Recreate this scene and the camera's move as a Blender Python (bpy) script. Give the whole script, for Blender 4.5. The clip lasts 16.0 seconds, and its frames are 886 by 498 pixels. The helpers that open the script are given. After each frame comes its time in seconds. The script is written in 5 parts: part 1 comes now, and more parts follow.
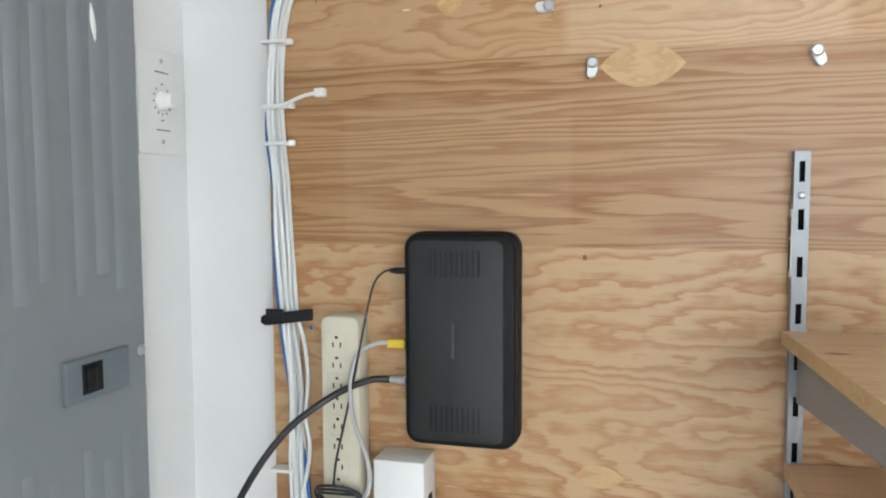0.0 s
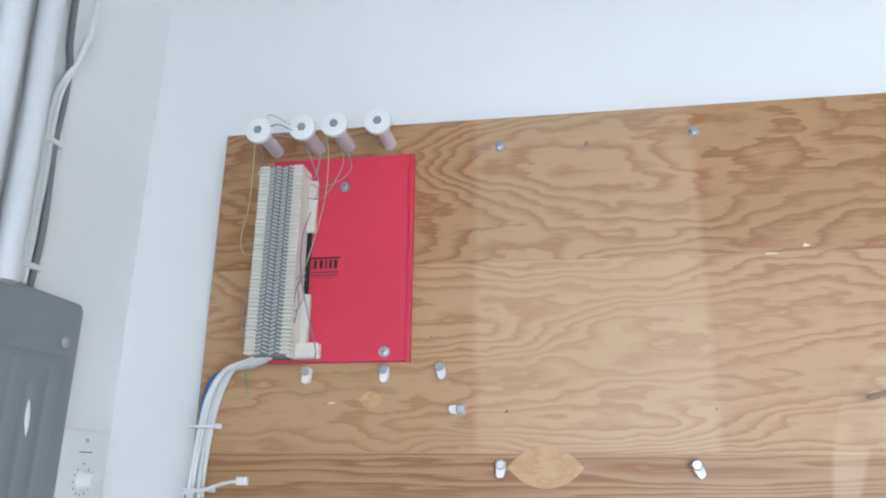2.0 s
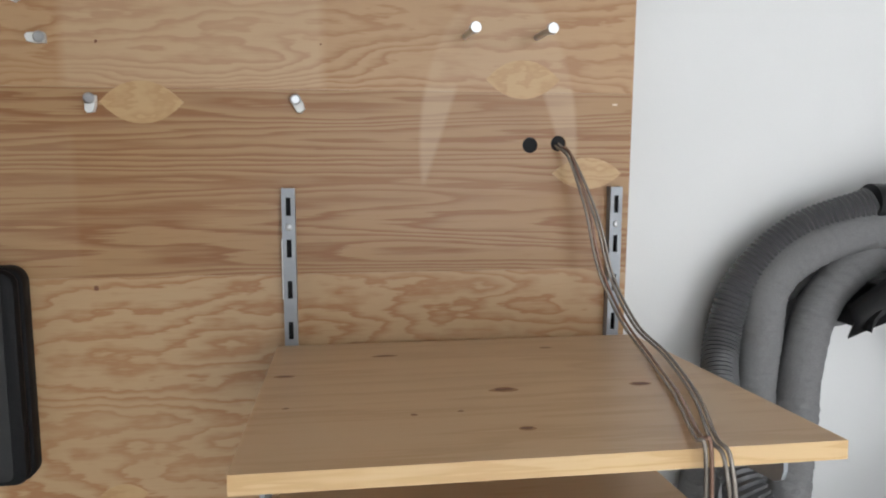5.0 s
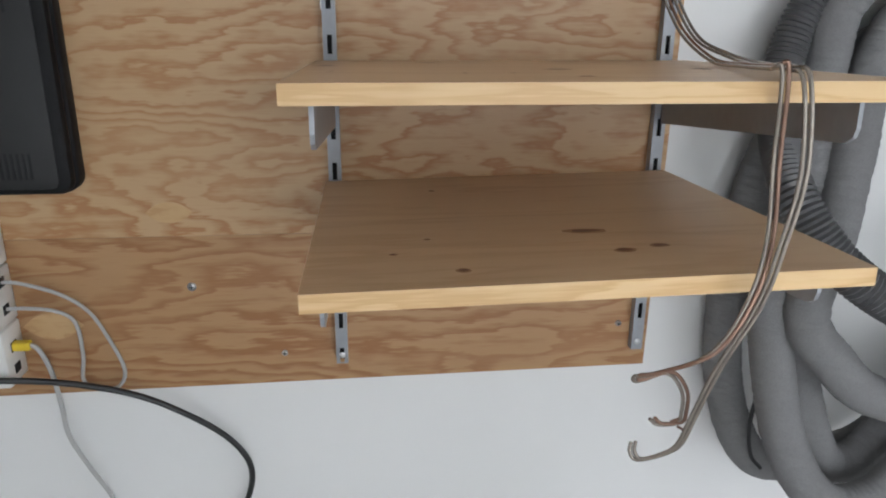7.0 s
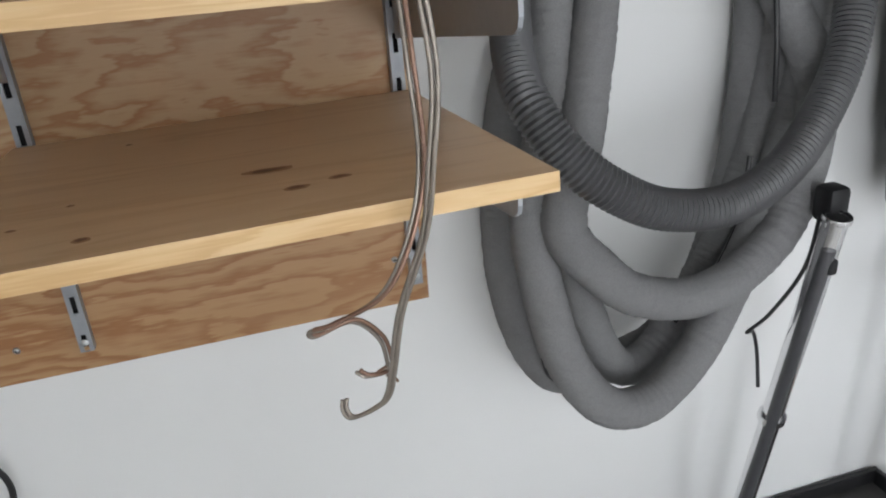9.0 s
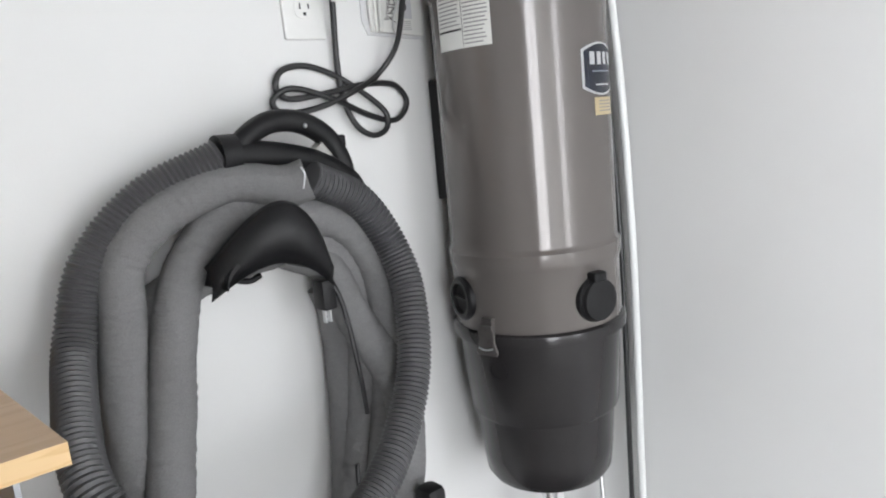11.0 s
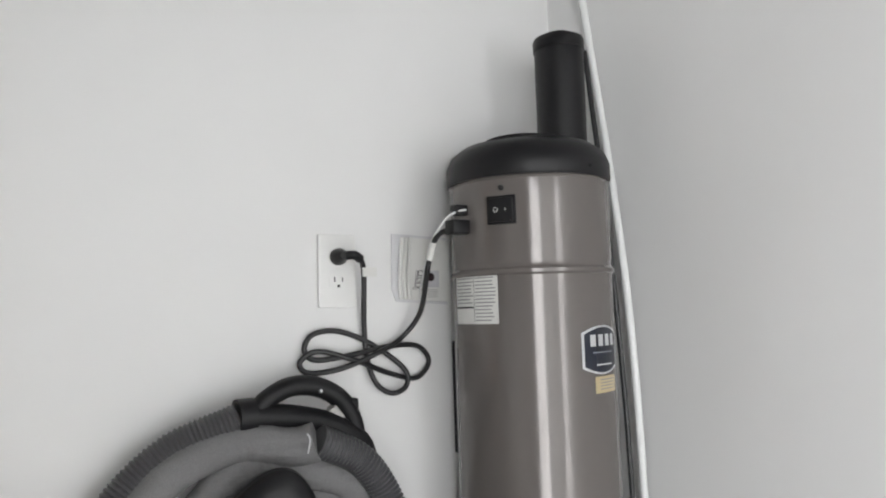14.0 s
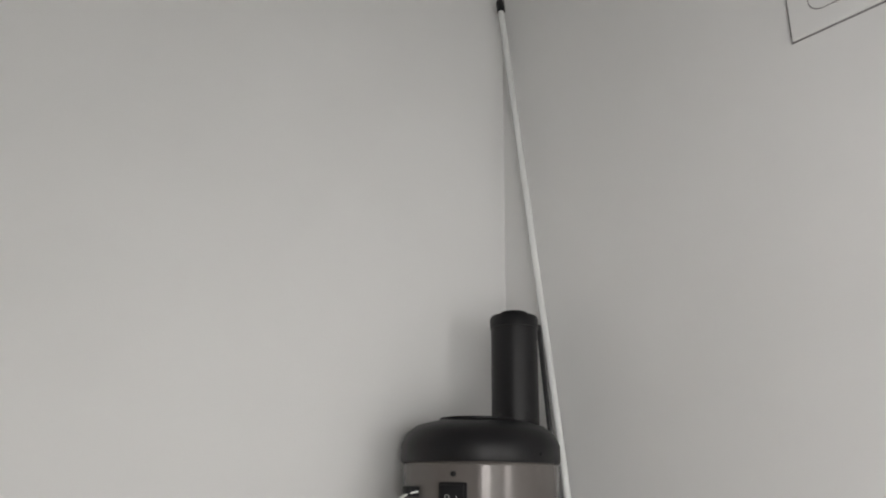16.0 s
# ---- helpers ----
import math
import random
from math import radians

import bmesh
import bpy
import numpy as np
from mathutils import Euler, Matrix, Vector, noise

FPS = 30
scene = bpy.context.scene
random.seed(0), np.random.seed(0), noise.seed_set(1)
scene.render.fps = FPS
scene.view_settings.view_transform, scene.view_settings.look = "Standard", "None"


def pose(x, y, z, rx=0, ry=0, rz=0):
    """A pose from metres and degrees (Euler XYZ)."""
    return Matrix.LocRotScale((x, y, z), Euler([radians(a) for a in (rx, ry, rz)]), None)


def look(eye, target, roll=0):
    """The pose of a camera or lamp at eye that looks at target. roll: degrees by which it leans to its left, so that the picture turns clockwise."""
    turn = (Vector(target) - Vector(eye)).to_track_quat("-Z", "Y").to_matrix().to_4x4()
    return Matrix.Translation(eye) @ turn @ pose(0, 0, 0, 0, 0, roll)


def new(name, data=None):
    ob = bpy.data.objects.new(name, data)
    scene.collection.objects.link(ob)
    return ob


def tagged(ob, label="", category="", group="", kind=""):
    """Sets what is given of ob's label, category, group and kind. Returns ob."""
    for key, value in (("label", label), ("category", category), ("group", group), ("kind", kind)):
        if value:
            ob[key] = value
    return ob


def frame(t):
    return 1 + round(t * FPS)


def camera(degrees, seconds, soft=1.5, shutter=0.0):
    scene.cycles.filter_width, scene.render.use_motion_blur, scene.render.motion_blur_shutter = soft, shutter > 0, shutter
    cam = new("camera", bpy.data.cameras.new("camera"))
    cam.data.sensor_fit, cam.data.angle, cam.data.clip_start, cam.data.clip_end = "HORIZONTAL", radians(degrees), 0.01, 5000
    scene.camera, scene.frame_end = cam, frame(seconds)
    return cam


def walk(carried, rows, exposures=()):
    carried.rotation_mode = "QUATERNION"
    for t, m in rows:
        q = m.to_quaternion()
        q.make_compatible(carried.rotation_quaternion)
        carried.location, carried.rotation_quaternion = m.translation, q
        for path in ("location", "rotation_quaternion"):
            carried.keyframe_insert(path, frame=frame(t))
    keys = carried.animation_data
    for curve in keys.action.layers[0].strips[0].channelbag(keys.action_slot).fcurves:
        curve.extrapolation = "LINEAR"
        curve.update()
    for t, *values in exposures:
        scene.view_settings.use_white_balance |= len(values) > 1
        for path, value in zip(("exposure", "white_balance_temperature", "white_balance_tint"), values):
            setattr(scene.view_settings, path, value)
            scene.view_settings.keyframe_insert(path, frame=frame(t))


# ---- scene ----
cam = camera(62.0, 16.0, soft=2.0)
PATH = [
    (0, (0.448, -0.832, 1.096), (-0.075, 1.094, 0.956), -0.3),
    (0.5, (0.425, -0.862, 1.155), (-0.013, 1.086, 1.276), 0.2),
    (1, (0.431, -0.879, 1.203), (0.037, 1.058, 1.505), -1.6),
    (1.5, (0.443, -0.894, 1.222), (0.079, 1.011, 1.710), 0.1),
    (2, (0.473, -0.909, 1.220), (0.156, 0.972, 1.822), 0.7),
    (2.5, (0.561, -0.924, 1.223), (0.328, 0.982, 1.783), 1.5),
    (3, (0.607, -0.933, 1.232), (0.727, 0.996, 1.744), 0.7),
    (3.5, (0.636, -0.920, 1.191), (0.918, 1.001, 1.673), -0.8),
    (4, (0.657, -0.899, 1.234), (0.972, 1.074, 1.335), -1.0),
    (4.5, (0.663, -0.886, 1.212), (0.949, 1.091, 1.110), -0.2),
    (5, (0.661, -0.874, 1.180), (0.938, 1.090, 0.925), 0.1),
    (5.2, (0.653, -0.868, 1.178), (0.952, 1.080, 0.840), 0.5),
    (7.3, (0.638, -0.878, 1.014), (0.825, 0.993, 0.330), 0.3),
    (7.5, (0.636, -0.877, 1.012), (0.818, 0.984, 0.303), 0.2),
    (8, (0.644, -0.872, 1.013), (0.819, 0.978, 0.272), 0.1),
    (8.5, (0.718, -0.872, 1.008), (0.938, 0.964, 0.246), -1.5),
    (9, (0.810, -0.833, 0.998), (1.289, 0.930, 0.185), -4.3),
    (9.5, (0.832, -0.787, 1.019), (1.750, 0.788, 0.197), -4.9),
    (9.6, (0.833, -0.780, 1.025), (1.842, 0.749, 0.214), -4.7),
    (9.8, (0.837, -0.775, 1.039), (1.982, 0.664, 0.249), -3.6),
    (10, (0.847, -0.790, 1.059), (2.079, 0.602, 0.320), -3.4),
    (10.2, (0.871, -0.802, 1.076), (2.137, 0.594, 0.406), -4.4),
    (12.3, (0.956, -0.992, 1.234), (2.139, 0.618, 1.317), -1.8),
    (12.5, (0.963, -1.002, 1.243), (2.119, 0.626, 1.361), -1.5),
    (13, (0.957, -0.996, 1.238), (2.103, 0.632, 1.429), -0.9),
    (13.5, (0.965, -0.995, 1.221), (2.102, 0.643, 1.372), -1.4),
    (14, (0.980, -1.011, 1.254), (2.107, 0.632, 1.416), -1.8),
    (14.5, (0.972, -1.023, 1.292), (2.117, 0.601, 1.522), -0.7),
    (15, (0.973, -1.052, 1.342), (2.117, 0.547, 1.706), -0.3),
    (15.5, (0.932, -1.091, 1.412), (2.103, 0.462, 1.878), 0.1),
    (16, (0.937, -1.073, 1.410), (2.105, 0.431, 2.023), 0.8),
]
EXPOSURES = [(0.0, 0.22, 6300, 8), (0.5, 0.40, 6000, 8), (1.0, 0.48, 5650, 7), (2.0, 0.18, 5700, 9), (3.5, -0.24, 6350, 10), (5.0, -0.42, 6400, 11), (7.5, -0.50, 6200, 11), (9.0, -0.52, 6350, 11), (9.6, -0.48, 6300, 12), (10.2, -0.15, 6350, 12), (12.3, -0.56, 6550, 12), (14.5, -0.64, 6650, 12), (16.0, -1.04, 6900, 13)]
walk(cam, [(t, look(eye, target, roll)) for t, eye, target, roll in PATH], EXPOSURES)

# ---- the room's planes ----
WALL_Y = 0.018      # back wall; the plywood's face is y = 0
LEFT_X = -0.13
RIGHT_X = 1.95
FRONT_Y = -4.2
FLOOR_Z = -0.04
CEIL_Z = 3.1

# ---- light: daylight from two windows in the wall behind the camera ----
world = bpy.data.worlds.new("world")
scene.world = world
world.use_nodes = True
wn = world.node_tree.nodes
sky = wn.new("ShaderNodeTexSky")
sky.sky_type = "NISHITA"
sky.sun_disc = False
sky.sun_elevation = radians(40)
sky.sun_rotation = radians(200)
wn["Background"].inputs["Strength"].default_value = 0.12
world.node_tree.links.new(sky.outputs["Color"], wn["Background"].inputs["Color"])


def area(name, x, y, z, rx, ry, rz, w, h, watts, colour):
    d = bpy.data.lights.new(name, "AREA")
    d.shape, d.size, d.size_y, d.energy, d.color = "RECTANGLE", w, h, watts, colour
    o = new(name, d)
    o.matrix_world = pose(x, y, z, rx, ry, rz)
    return o


WIN_Z = (0.12, 2.02)
WIN_LEFT = (-4.0, -2.1)      # y range of the opening in the left wall
WIN_FRONT = (1.40, 1.90)       # x range of the opening in the front wall
area("window_light", LEFT_X - 0.07, sum(WIN_LEFT) / 2, sum(WIN_Z) / 2, 90, 0, -90, WIN_LEFT[1] - WIN_LEFT[0] - 0.04, WIN_Z[1] - WIN_Z[0] - 0.04, 195, (0.94, 0.97, 1.0))
area("window_light", sum(WIN_FRONT) / 2, FRONT_Y - 0.07, sum(WIN_Z) / 2, 90, 0, 0, WIN_FRONT[1] - WIN_FRONT[0] - 0.04, WIN_Z[1] - WIN_Z[0] - 0.04, 40, (0.94, 0.97, 1.0))


# ---- materials ----
class Mat:
    def __init__(self, name, rough=0.5, metal=0.0, spec=0.5):
        self.m = bpy.data.materials.new(name)
        self.m.use_nodes = True
        self.t = self.m.node_tree
        self.b = self.t.nodes["Principled BSDF"]
        self.b.inputs["Roughness"].default_value = rough
        self.b.inputs["Metallic"].default_value = metal
        self.b.inputs["Specular IOR Level"].default_value = spec
        self.coord = None

    def n(self, kind, **kw):
        node = self.t.nodes.new(kind)
        for k, v in kw.items():
            if k in node.inputs:
                node.inputs[k].default_value = v
        return node

    def l(self, a, b):
        self.t.links.new(a, b)

    def at(self, scale=(1, 1, 1), world_space=False):
        c = self.n("ShaderNodeNewGeometry").outputs["Position"] if world_space else self.n("ShaderNodeTexCoord").outputs["Object"]
        mp = self.n("ShaderNodeMapping")
        mp.inputs["Scale"].default_value = scale
        self.l(c, mp.inputs["Vector"])
        return mp.outputs["Vector"]

    def noise(self, vec, scale, detail=3.0, rough=0.55, distortion=0.0):
        nz = self.n("ShaderNodeTexNoise", Scale=scale, Detail=detail, Roughness=rough, Distortion=distortion)
        self.l(vec, nz.inputs["Vector"])
        return nz.outputs["Fac"]

    def ramp(self, fac, stops):
        r = self.n("ShaderNodeValToRGB")
        e = r.color_ramp.elements
        while len(e) < len(stops):
            e.new(0.5)
        for el, (p, c) in zip(e, stops):
            el.position, el.color = p, (*c, 1)
        self.l(fac, r.inputs["Fac"])
        return r.outputs["Color"]

    def math(self, op, a, b=None):
        m = self.n("ShaderNodeMath")
        m.operation = op
        for i, v in enumerate((a, b)):
            if v is None:
                continue
            if isinstance(v, (int, float)):
                m.inputs[i].default_value = v
            else:
                self.l(v, m.inputs[i])
        return m.outputs[0]

    def mix(self, fac, a, b, blend="MIX"):
        m = self.n("ShaderNodeMix")
        m.data_type, m.blend_type = "RGBA", blend
        for i, v in ((0, fac), (6, a), (7, b)):
            if isinstance(v, (int, float)):
                m.inputs[i].default_value = v
            elif isinstance(v, tuple):
                m.inputs[i].default_value = (*v, 1)
            else:
                self.l(v, m.inputs[i])
        return m.outputs[2]

    def colour(self, c):
        if isinstance(c, tuple):
            self.b.inputs["Base Color"].default_value = (*c, 1)
        else:
            self.l(c, self.b.inputs["Base Color"])
        return self

    def bump(self, height, strength=0.3, distance=0.002):
        b = self.n("ShaderNodeBump", Strength=strength, Distance=distance)
        self.l(height, b.inputs["Height"])
        self.l(b.outputs["Normal"], self.b.inputs["Normal"])
        return self


def plain(name, colour, rough=0.5, metal=0.0, var=0.12, scale=60.0, bump=0.0, spec=0.5):
    """One colour with a little mottling, uneven gloss and fine relief."""
    m = Mat(name, rough, metal, spec)
    v = m.at()
    f = m.noise(v, scale, 4)
    g = m.noise(v, scale * 0.12, 2)
    lo, hi = tuple(c * (1 - var) for c in colour), tuple(min(1, c * (1 + var)) for c in colour)
    m.colour(m.mix(0.5, m.ramp(f, [(0.3, lo), (0.7, hi)]), m.ramp(g, [(0.3, lo), (0.7, hi)])))
    m.l(m.math("ADD", m.math("MULTIPLY", g, 0.16), rough - 0.08), m.b.inputs["Roughness"])
    if bump:
        m.bump(f, bump, 0.001)
    return m.m


def wood(name, light, mid, dark, rings=22.0, stretch=1.1, across=5.0, warp=1.0, marks=False):
    """Sliced veneer: growth rings as warped bands along x, with a fine fibre and a random start for every strip."""
    m = Mat(name, 0.5, 0, 0.45)
    info = m.n("ShaderNodeObjectInfo").outputs["Random"]
    pos = m.n("ShaderNodeTexCoord").outputs["Object"]
    shift = m.n("ShaderNodeVectorMath")
    shift.operation = "ADD"
    comb = m.n("ShaderNodeCombineXYZ")
    m.l(m.math("MULTIPLY", info, 37.0), comb.inputs["X"])
    m.l(m.math("MULTIPLY", info, 11.0), comb.inputs["Z"])
    m.l(pos, shift.inputs[0])
    m.l(comb.outputs[0], shift.inputs[1])
    mp = m.n("ShaderNodeMapping")
    mp.inputs["Scale"].default_value = (stretch, across, across)
    m.l(shift.outputs[0], mp.inputs["Vector"])
    big = m.noise(mp.outputs[0], 1.0, 2.0, 0.45, 0.5)
    wob = m.noise(mp.outputs[0], 9.0, 3.0, 0.6)
    mpw = m.n("ShaderNodeMapping")
    mpw.inputs["Scale"].default_value = (stretch * 12, across * 3, across * 3)
    m.l(shift.outputs[0], mpw.inputs["Vector"])
    wave = m.noise(mpw.outputs[0], 1.0, 2.0, 0.5)
    field = m.math("ADD", m.math("ADD", m.math("MULTIPLY", big, rings * warp), m.math("MULTIPLY", wob, 2.0)), m.math("MULTIPLY", wave, 1.8))
    ring = m.math("FRACT", field)
    mp2 = m.n("ShaderNodeMapping")
    mp2.inputs["Scale"].default_value = (7, 300, 300)
    m.l(pos, mp2.inputs["Vector"])
    fibre = m.noise(mp2.outputs[0], 1.0, 4.0, 0.65)
    ring2 = m.math("ADD", ring, m.math("MULTIPLY", m.math("SUBTRACT", fibre, 0.5), 0.5))
    col = m.ramp(ring2, [(0.0, mid), (0.06, light), (0.38, light), (0.62, mid), (0.82, dark), (0.92, dark), (1.0, mid)])
    tone = m.noise(mp.outputs[0], 0.8, 2.0)
    strength = m.ramp(m.noise(mp.outputs[0], 1.9, 2.0), [(0.32, (0.55, 0.55, 0.55)), (0.55, (1.0, 1.0, 1.0))])
    col = m.mix(strength, m.ramp(tone, [(0.3, mid), (0.7, light)]), col)
    mp3 = m.n("ShaderNodeMapping")
    mp3.inputs["Scale"].default_value = (22, 420, 420)
    m.l(pos, mp3.inputs["Vector"])
    pores = m.noise(mp3.outputs[0], 1.0, 2.0)
    col = m.mix(m.math("MULTIPLY", fibre, 0.22), col, dark)
    col = m.mix(m.math("MULTIPLY", m.ramp(pores, [(0.58, (0, 0, 0)), (0.72, (1, 1, 1))]), 0.3), col, dark)
    col = m.mix(m.math("MULTIPLY", info, 0.35), col, tuple(c * 0.8 for c in mid))
    if marks:
        sep = m.n("ShaderNodeSeparateXYZ")
        m.l(pos, sep.inputs[0])
        x, z = sep.outputs["X"], sep.outputs["Z"]

        def band(v, lo, hi, soft):
            up = m.n("ShaderNodeMapRange", **{"From Min": lo - soft, "From Max": lo + soft})
            dn = m.n("ShaderNodeMapRange", **{"From Min": hi + soft, "From Max": hi - soft})
            m.l(v, up.inputs["Value"])
            m.l(v, dn.inputs["Value"])
            return m.math("MULTIPLY", up.outputs[0], dn.outputs[0])

        # the sun-bleached rectangle where a cabinet hung, a paler one beneath the red cover, and the arch left by a coiled hose
        patch = m.math("MULTIPLY", band(x, 0.363, 0.645, 0.006), band(z, 1.253, 1.8, 0.006))
        patch2 = m.math("MULTIPLY", band(x, 0.10, 0.37, 0.004), band(z, 1.05, 1.205, 0.01))
        ex = m.math("MULTIPLY", m.math("SUBTRACT", x, 0.852), 1 / 0.092)
        ez = m.math("MULTIPLY", m.math("SUBTRACT", z, 1.19), 1 / 0.175)
        d = m.math("SQRT", m.math("ADD", m.math("MULTIPLY", ex, ex), m.math("MULTIPLY", ez, ez)))
        drop = m.math("MAXIMUM", m.math("SUBTRACT", 1.262, z), 0.0)
        inner = m.math("SUBTRACT", m.math("ABSOLUTE", m.math("SUBTRACT", x, 0.852)), m.math("ADD", m.math("MULTIPLY", drop, 0.34), 0.050))
        legs = m.math("MULTIPLY", band(inner, 0.0, 1.0, 0.003), band(z, 1.145, 1.262, 0.006))
        crown = m.math("MULTIPLY", band(z, 1.262, 1.9, 0.006), 0.5)
        arch = m.math("MULTIPLY", band(d, -1.0, 1.04, 0.03), m.math("MAXIMUM", legs, crown))
        fade = m.math("MAXIMUM", m.math("MULTIPLY", patch, 0.17), m.math("MAXIMUM", m.math("MULTIPLY", patch2, 0.055), m.math("MULTIPLY", arch, 0.22)))
        col = m.mix(fade, col, (0.78, 0.64, 0.46))
    m.colour(col)
    m.l(m.math("ADD", m.math("MULTIPLY", fibre, 0.2), 0.30), m.b.inputs["Roughness"])
    m.bump(m.math("ADD", m.math("MULTIPLY", ring2, 0.6), fibre), 0.16, 0.0006)
    return m.m


WHITE = Mat("painted_drywall", 0.62, 0, 0.35)
_v = WHITE.at(world_space=True)
WHITE.colour(WHITE.ramp(WHITE.noise(_v, 1.7, 3), [(0.3, (0.74, 0.74, 0.73)), (0.7, (0.79, 0.79, 0.78))]))
WHITE.bump(WHITE.noise(_v, 260.0, 3), 0.12, 0.001)
WHITE = WHITE.m
PLY_STRIPS = [      # from the lowest veneer strip to the highest: light, mid, dark, rings, stretch, across
    wood("plywood_a", (0.472, 0.291, 0.148), (0.388, 0.215, 0.099), (0.298, 0.124, 0.045), 22.0, 0.95, 6.0, marks=True),
    wood("plywood_b", (0.522, 0.353, 0.196), (0.453, 0.283, 0.143), (0.394, 0.197, 0.084), 17.0, 1.4, 6.5, marks=True),
    wood("plywood_c", (0.440, 0.269, 0.131), (0.355, 0.197, 0.089), (0.276, 0.115, 0.042), 30.0, 0.42, 8.5, marks=True),
    wood("plywood_d", (0.548, 0.356, 0.190), (0.463, 0.276, 0.136), (0.374, 0.175, 0.071), 24.0, 1.3, 6.5, marks=True),
    wood("plywood_e", (0.454, 0.277, 0.134), (0.370, 0.207, 0.093), (0.291, 0.125, 0.048), 26.0, 1.2, 6.0, marks=True),
]
PLUG = wood("veneer_plug", (0.60, 0.40, 0.205), (0.56, 0.36, 0.175), (0.485, 0.29, 0.13), rings=14.0, stretch=3.0, across=9.0)
PINE = wood("pine_board", (0.70, 0.50, 0.305), (0.675, 0.47, 0.28), (0.61, 0.405, 0.225), rings=7, stretch=0.5, across=6)
PINE_EDGE = wood("pine_edge", (0.70, 0.49, 0.25), (0.67, 0.45, 0.22), (0.60, 0.38, 0.17), rings=8, stretch=0.8, across=14)
KNOT = plain("pine_knot", (0.20, 0.085, 0.04), 0.5, 0.0, 0.35, 250, 0.1)
KNOT_RIM = plain("pine_knot_rim", (0.40, 0.21, 0.10), 0.5, 0.0, 0.2, 200)
STEEL = plain("galvanised_steel", (0.30, 0.315, 0.335), 0.45, 0.35, 0.08, 120)
ZINC = plain("zinc_plate", (0.50, 0.51, 0.52), 0.30, 0.85, 0.08, 200)
CHROME = plain("chrome", (0.78, 0.78, 0.79), 0.12, 1.0, 0.04, 100)
PANEL_GREY = plain("grey_enamel", (0.24, 0.265, 0.285), 0.45, 0.0, 0.05, 40, 0.05)
MATTE_BLACK = plain("matte_black_plastic", (0.007, 0.007, 0.008), 0.55, 0.0, 0.2, 300, 0.2, 0.18)
BLACK = plain("black_plastic", (0.0095, 0.0095, 0.0105), 0.42, 0.0, 0.2, 300, 0.15, 0.3)
# near black for print, and for shade coloured into slots, bores and gaps
DARK = plain("shade_and_print_black", (0.008, 0.008, 0.009), 0.8, 0.0, 0.1)
RED = plain("red_plastic", (0.62, 0.035, 0.075), 0.38, 0.0, 0.05, 30)
WHITE_PLASTIC = plain("white_plastic", (0.78, 0.78, 0.76), 0.35, 0.0, 0.03, 50)
IVORY = plain("ivory_plastic", (0.62, 0.58, 0.46), 0.42, 0.0, 0.05, 50)
CANISTER = plain("taupe_metallic_paint", (0.140, 0.126, 0.119), 0.15, 0.15, 0.012, 900)
BUCKET = plain("charcoal_plastic", (0.023, 0.0215, 0.022), 0.17, 0.0, 0.06, 120, 0.0, 0.4)
HOSE_GREY = plain("grey_knit_sock", (0.215, 0.215, 0.22), 0.92, 0.0, 0.12, 500, 0.5, 0.15)
HOSE_DARK = plain("grey_vinyl_hose", (0.082, 0.082, 0.085), 0.36, 0.0, 0.1, 200, 0.0, 0.4)


# ---- mesh helpers ----
def part(name, bm, material, parent=None, label="", smooth=None):
    me = bpy.data.meshes.new(name)
    bm.normal_update()
    bm.to_mesh(me)
    bm.free()
    mats = material if isinstance(material, (list, tuple)) else [material]
    for mt in mats:
        me.materials.append(mt)
    if smooth is not None:
        me.shade_smooth()
        me.set_sharp_from_angle(angle=radians(smooth))
    ob = new(name, me)
    if parent is not None:
        ob.parent = parent
    if label:
        ob["label"] = label
    return ob


def empty(name, m=None):
    e = new(name)
    e.empty_display_size = 0.05
    if m is not None:
        e.matrix_world = m
    return e


def box(x0, x1, y0, y1, z0, z1, bev=0.0, seg=2, bm=None):
    b = bmesh.new()
    bmesh.ops.create_cube(b, size=1.0)
    for v in b.verts:
        v.co = Vector((x0 + (v.co.x + 0.5) * (x1 - x0), y0 + (v.co.y + 0.5) * (y1 - y0), z0 + (v.co.z + 0.5) * (z1 - z0)))
    if bev:
        bmesh.ops.bevel(b, geom=b.edges[:] + b.verts[:], offset=bev, segments=seg, profile=0.5, affect="EDGES")
    return add_bm(bm, b)


def add_bm(bm, b, m=None):
    """Joins b into bm, at the pose m."""
    if m is not None:
        bmesh.ops.transform(b, matrix=m, verts=b.verts[:])
    if bm is None:
        return b
    me = bpy.data.meshes.new("tmp")
    b.to_mesh(me)
    b.free()
    bm.from_mesh(me)
    bpy.data.meshes.remove(me)
    return bm


def turned(profile, seg=48, m=None, bm=None, cap=True):
    """A body of revolution about z from (radius, z) pairs."""
    b = bmesh.new()
    rings = []
    for r, z in profile:
        rings.append([b.verts.new((r * math.cos(2 * math.pi * i / seg), r * math.sin(2 * math.pi * i / seg), z)) for i in range(seg)])
    for a, c in zip(rings, rings[1:]):
        for i in range(seg):
            j = (i + 1) % seg
            b.faces.new((a[i], a[j], c[j], c[i]))
    if cap:
        b.faces.new(rings[0][::-1])
        b.faces.new(rings[-1])
    bmesh.ops.recalc_face_normals(b, faces=b.faces[:])
    return add_bm(bm, b, m)


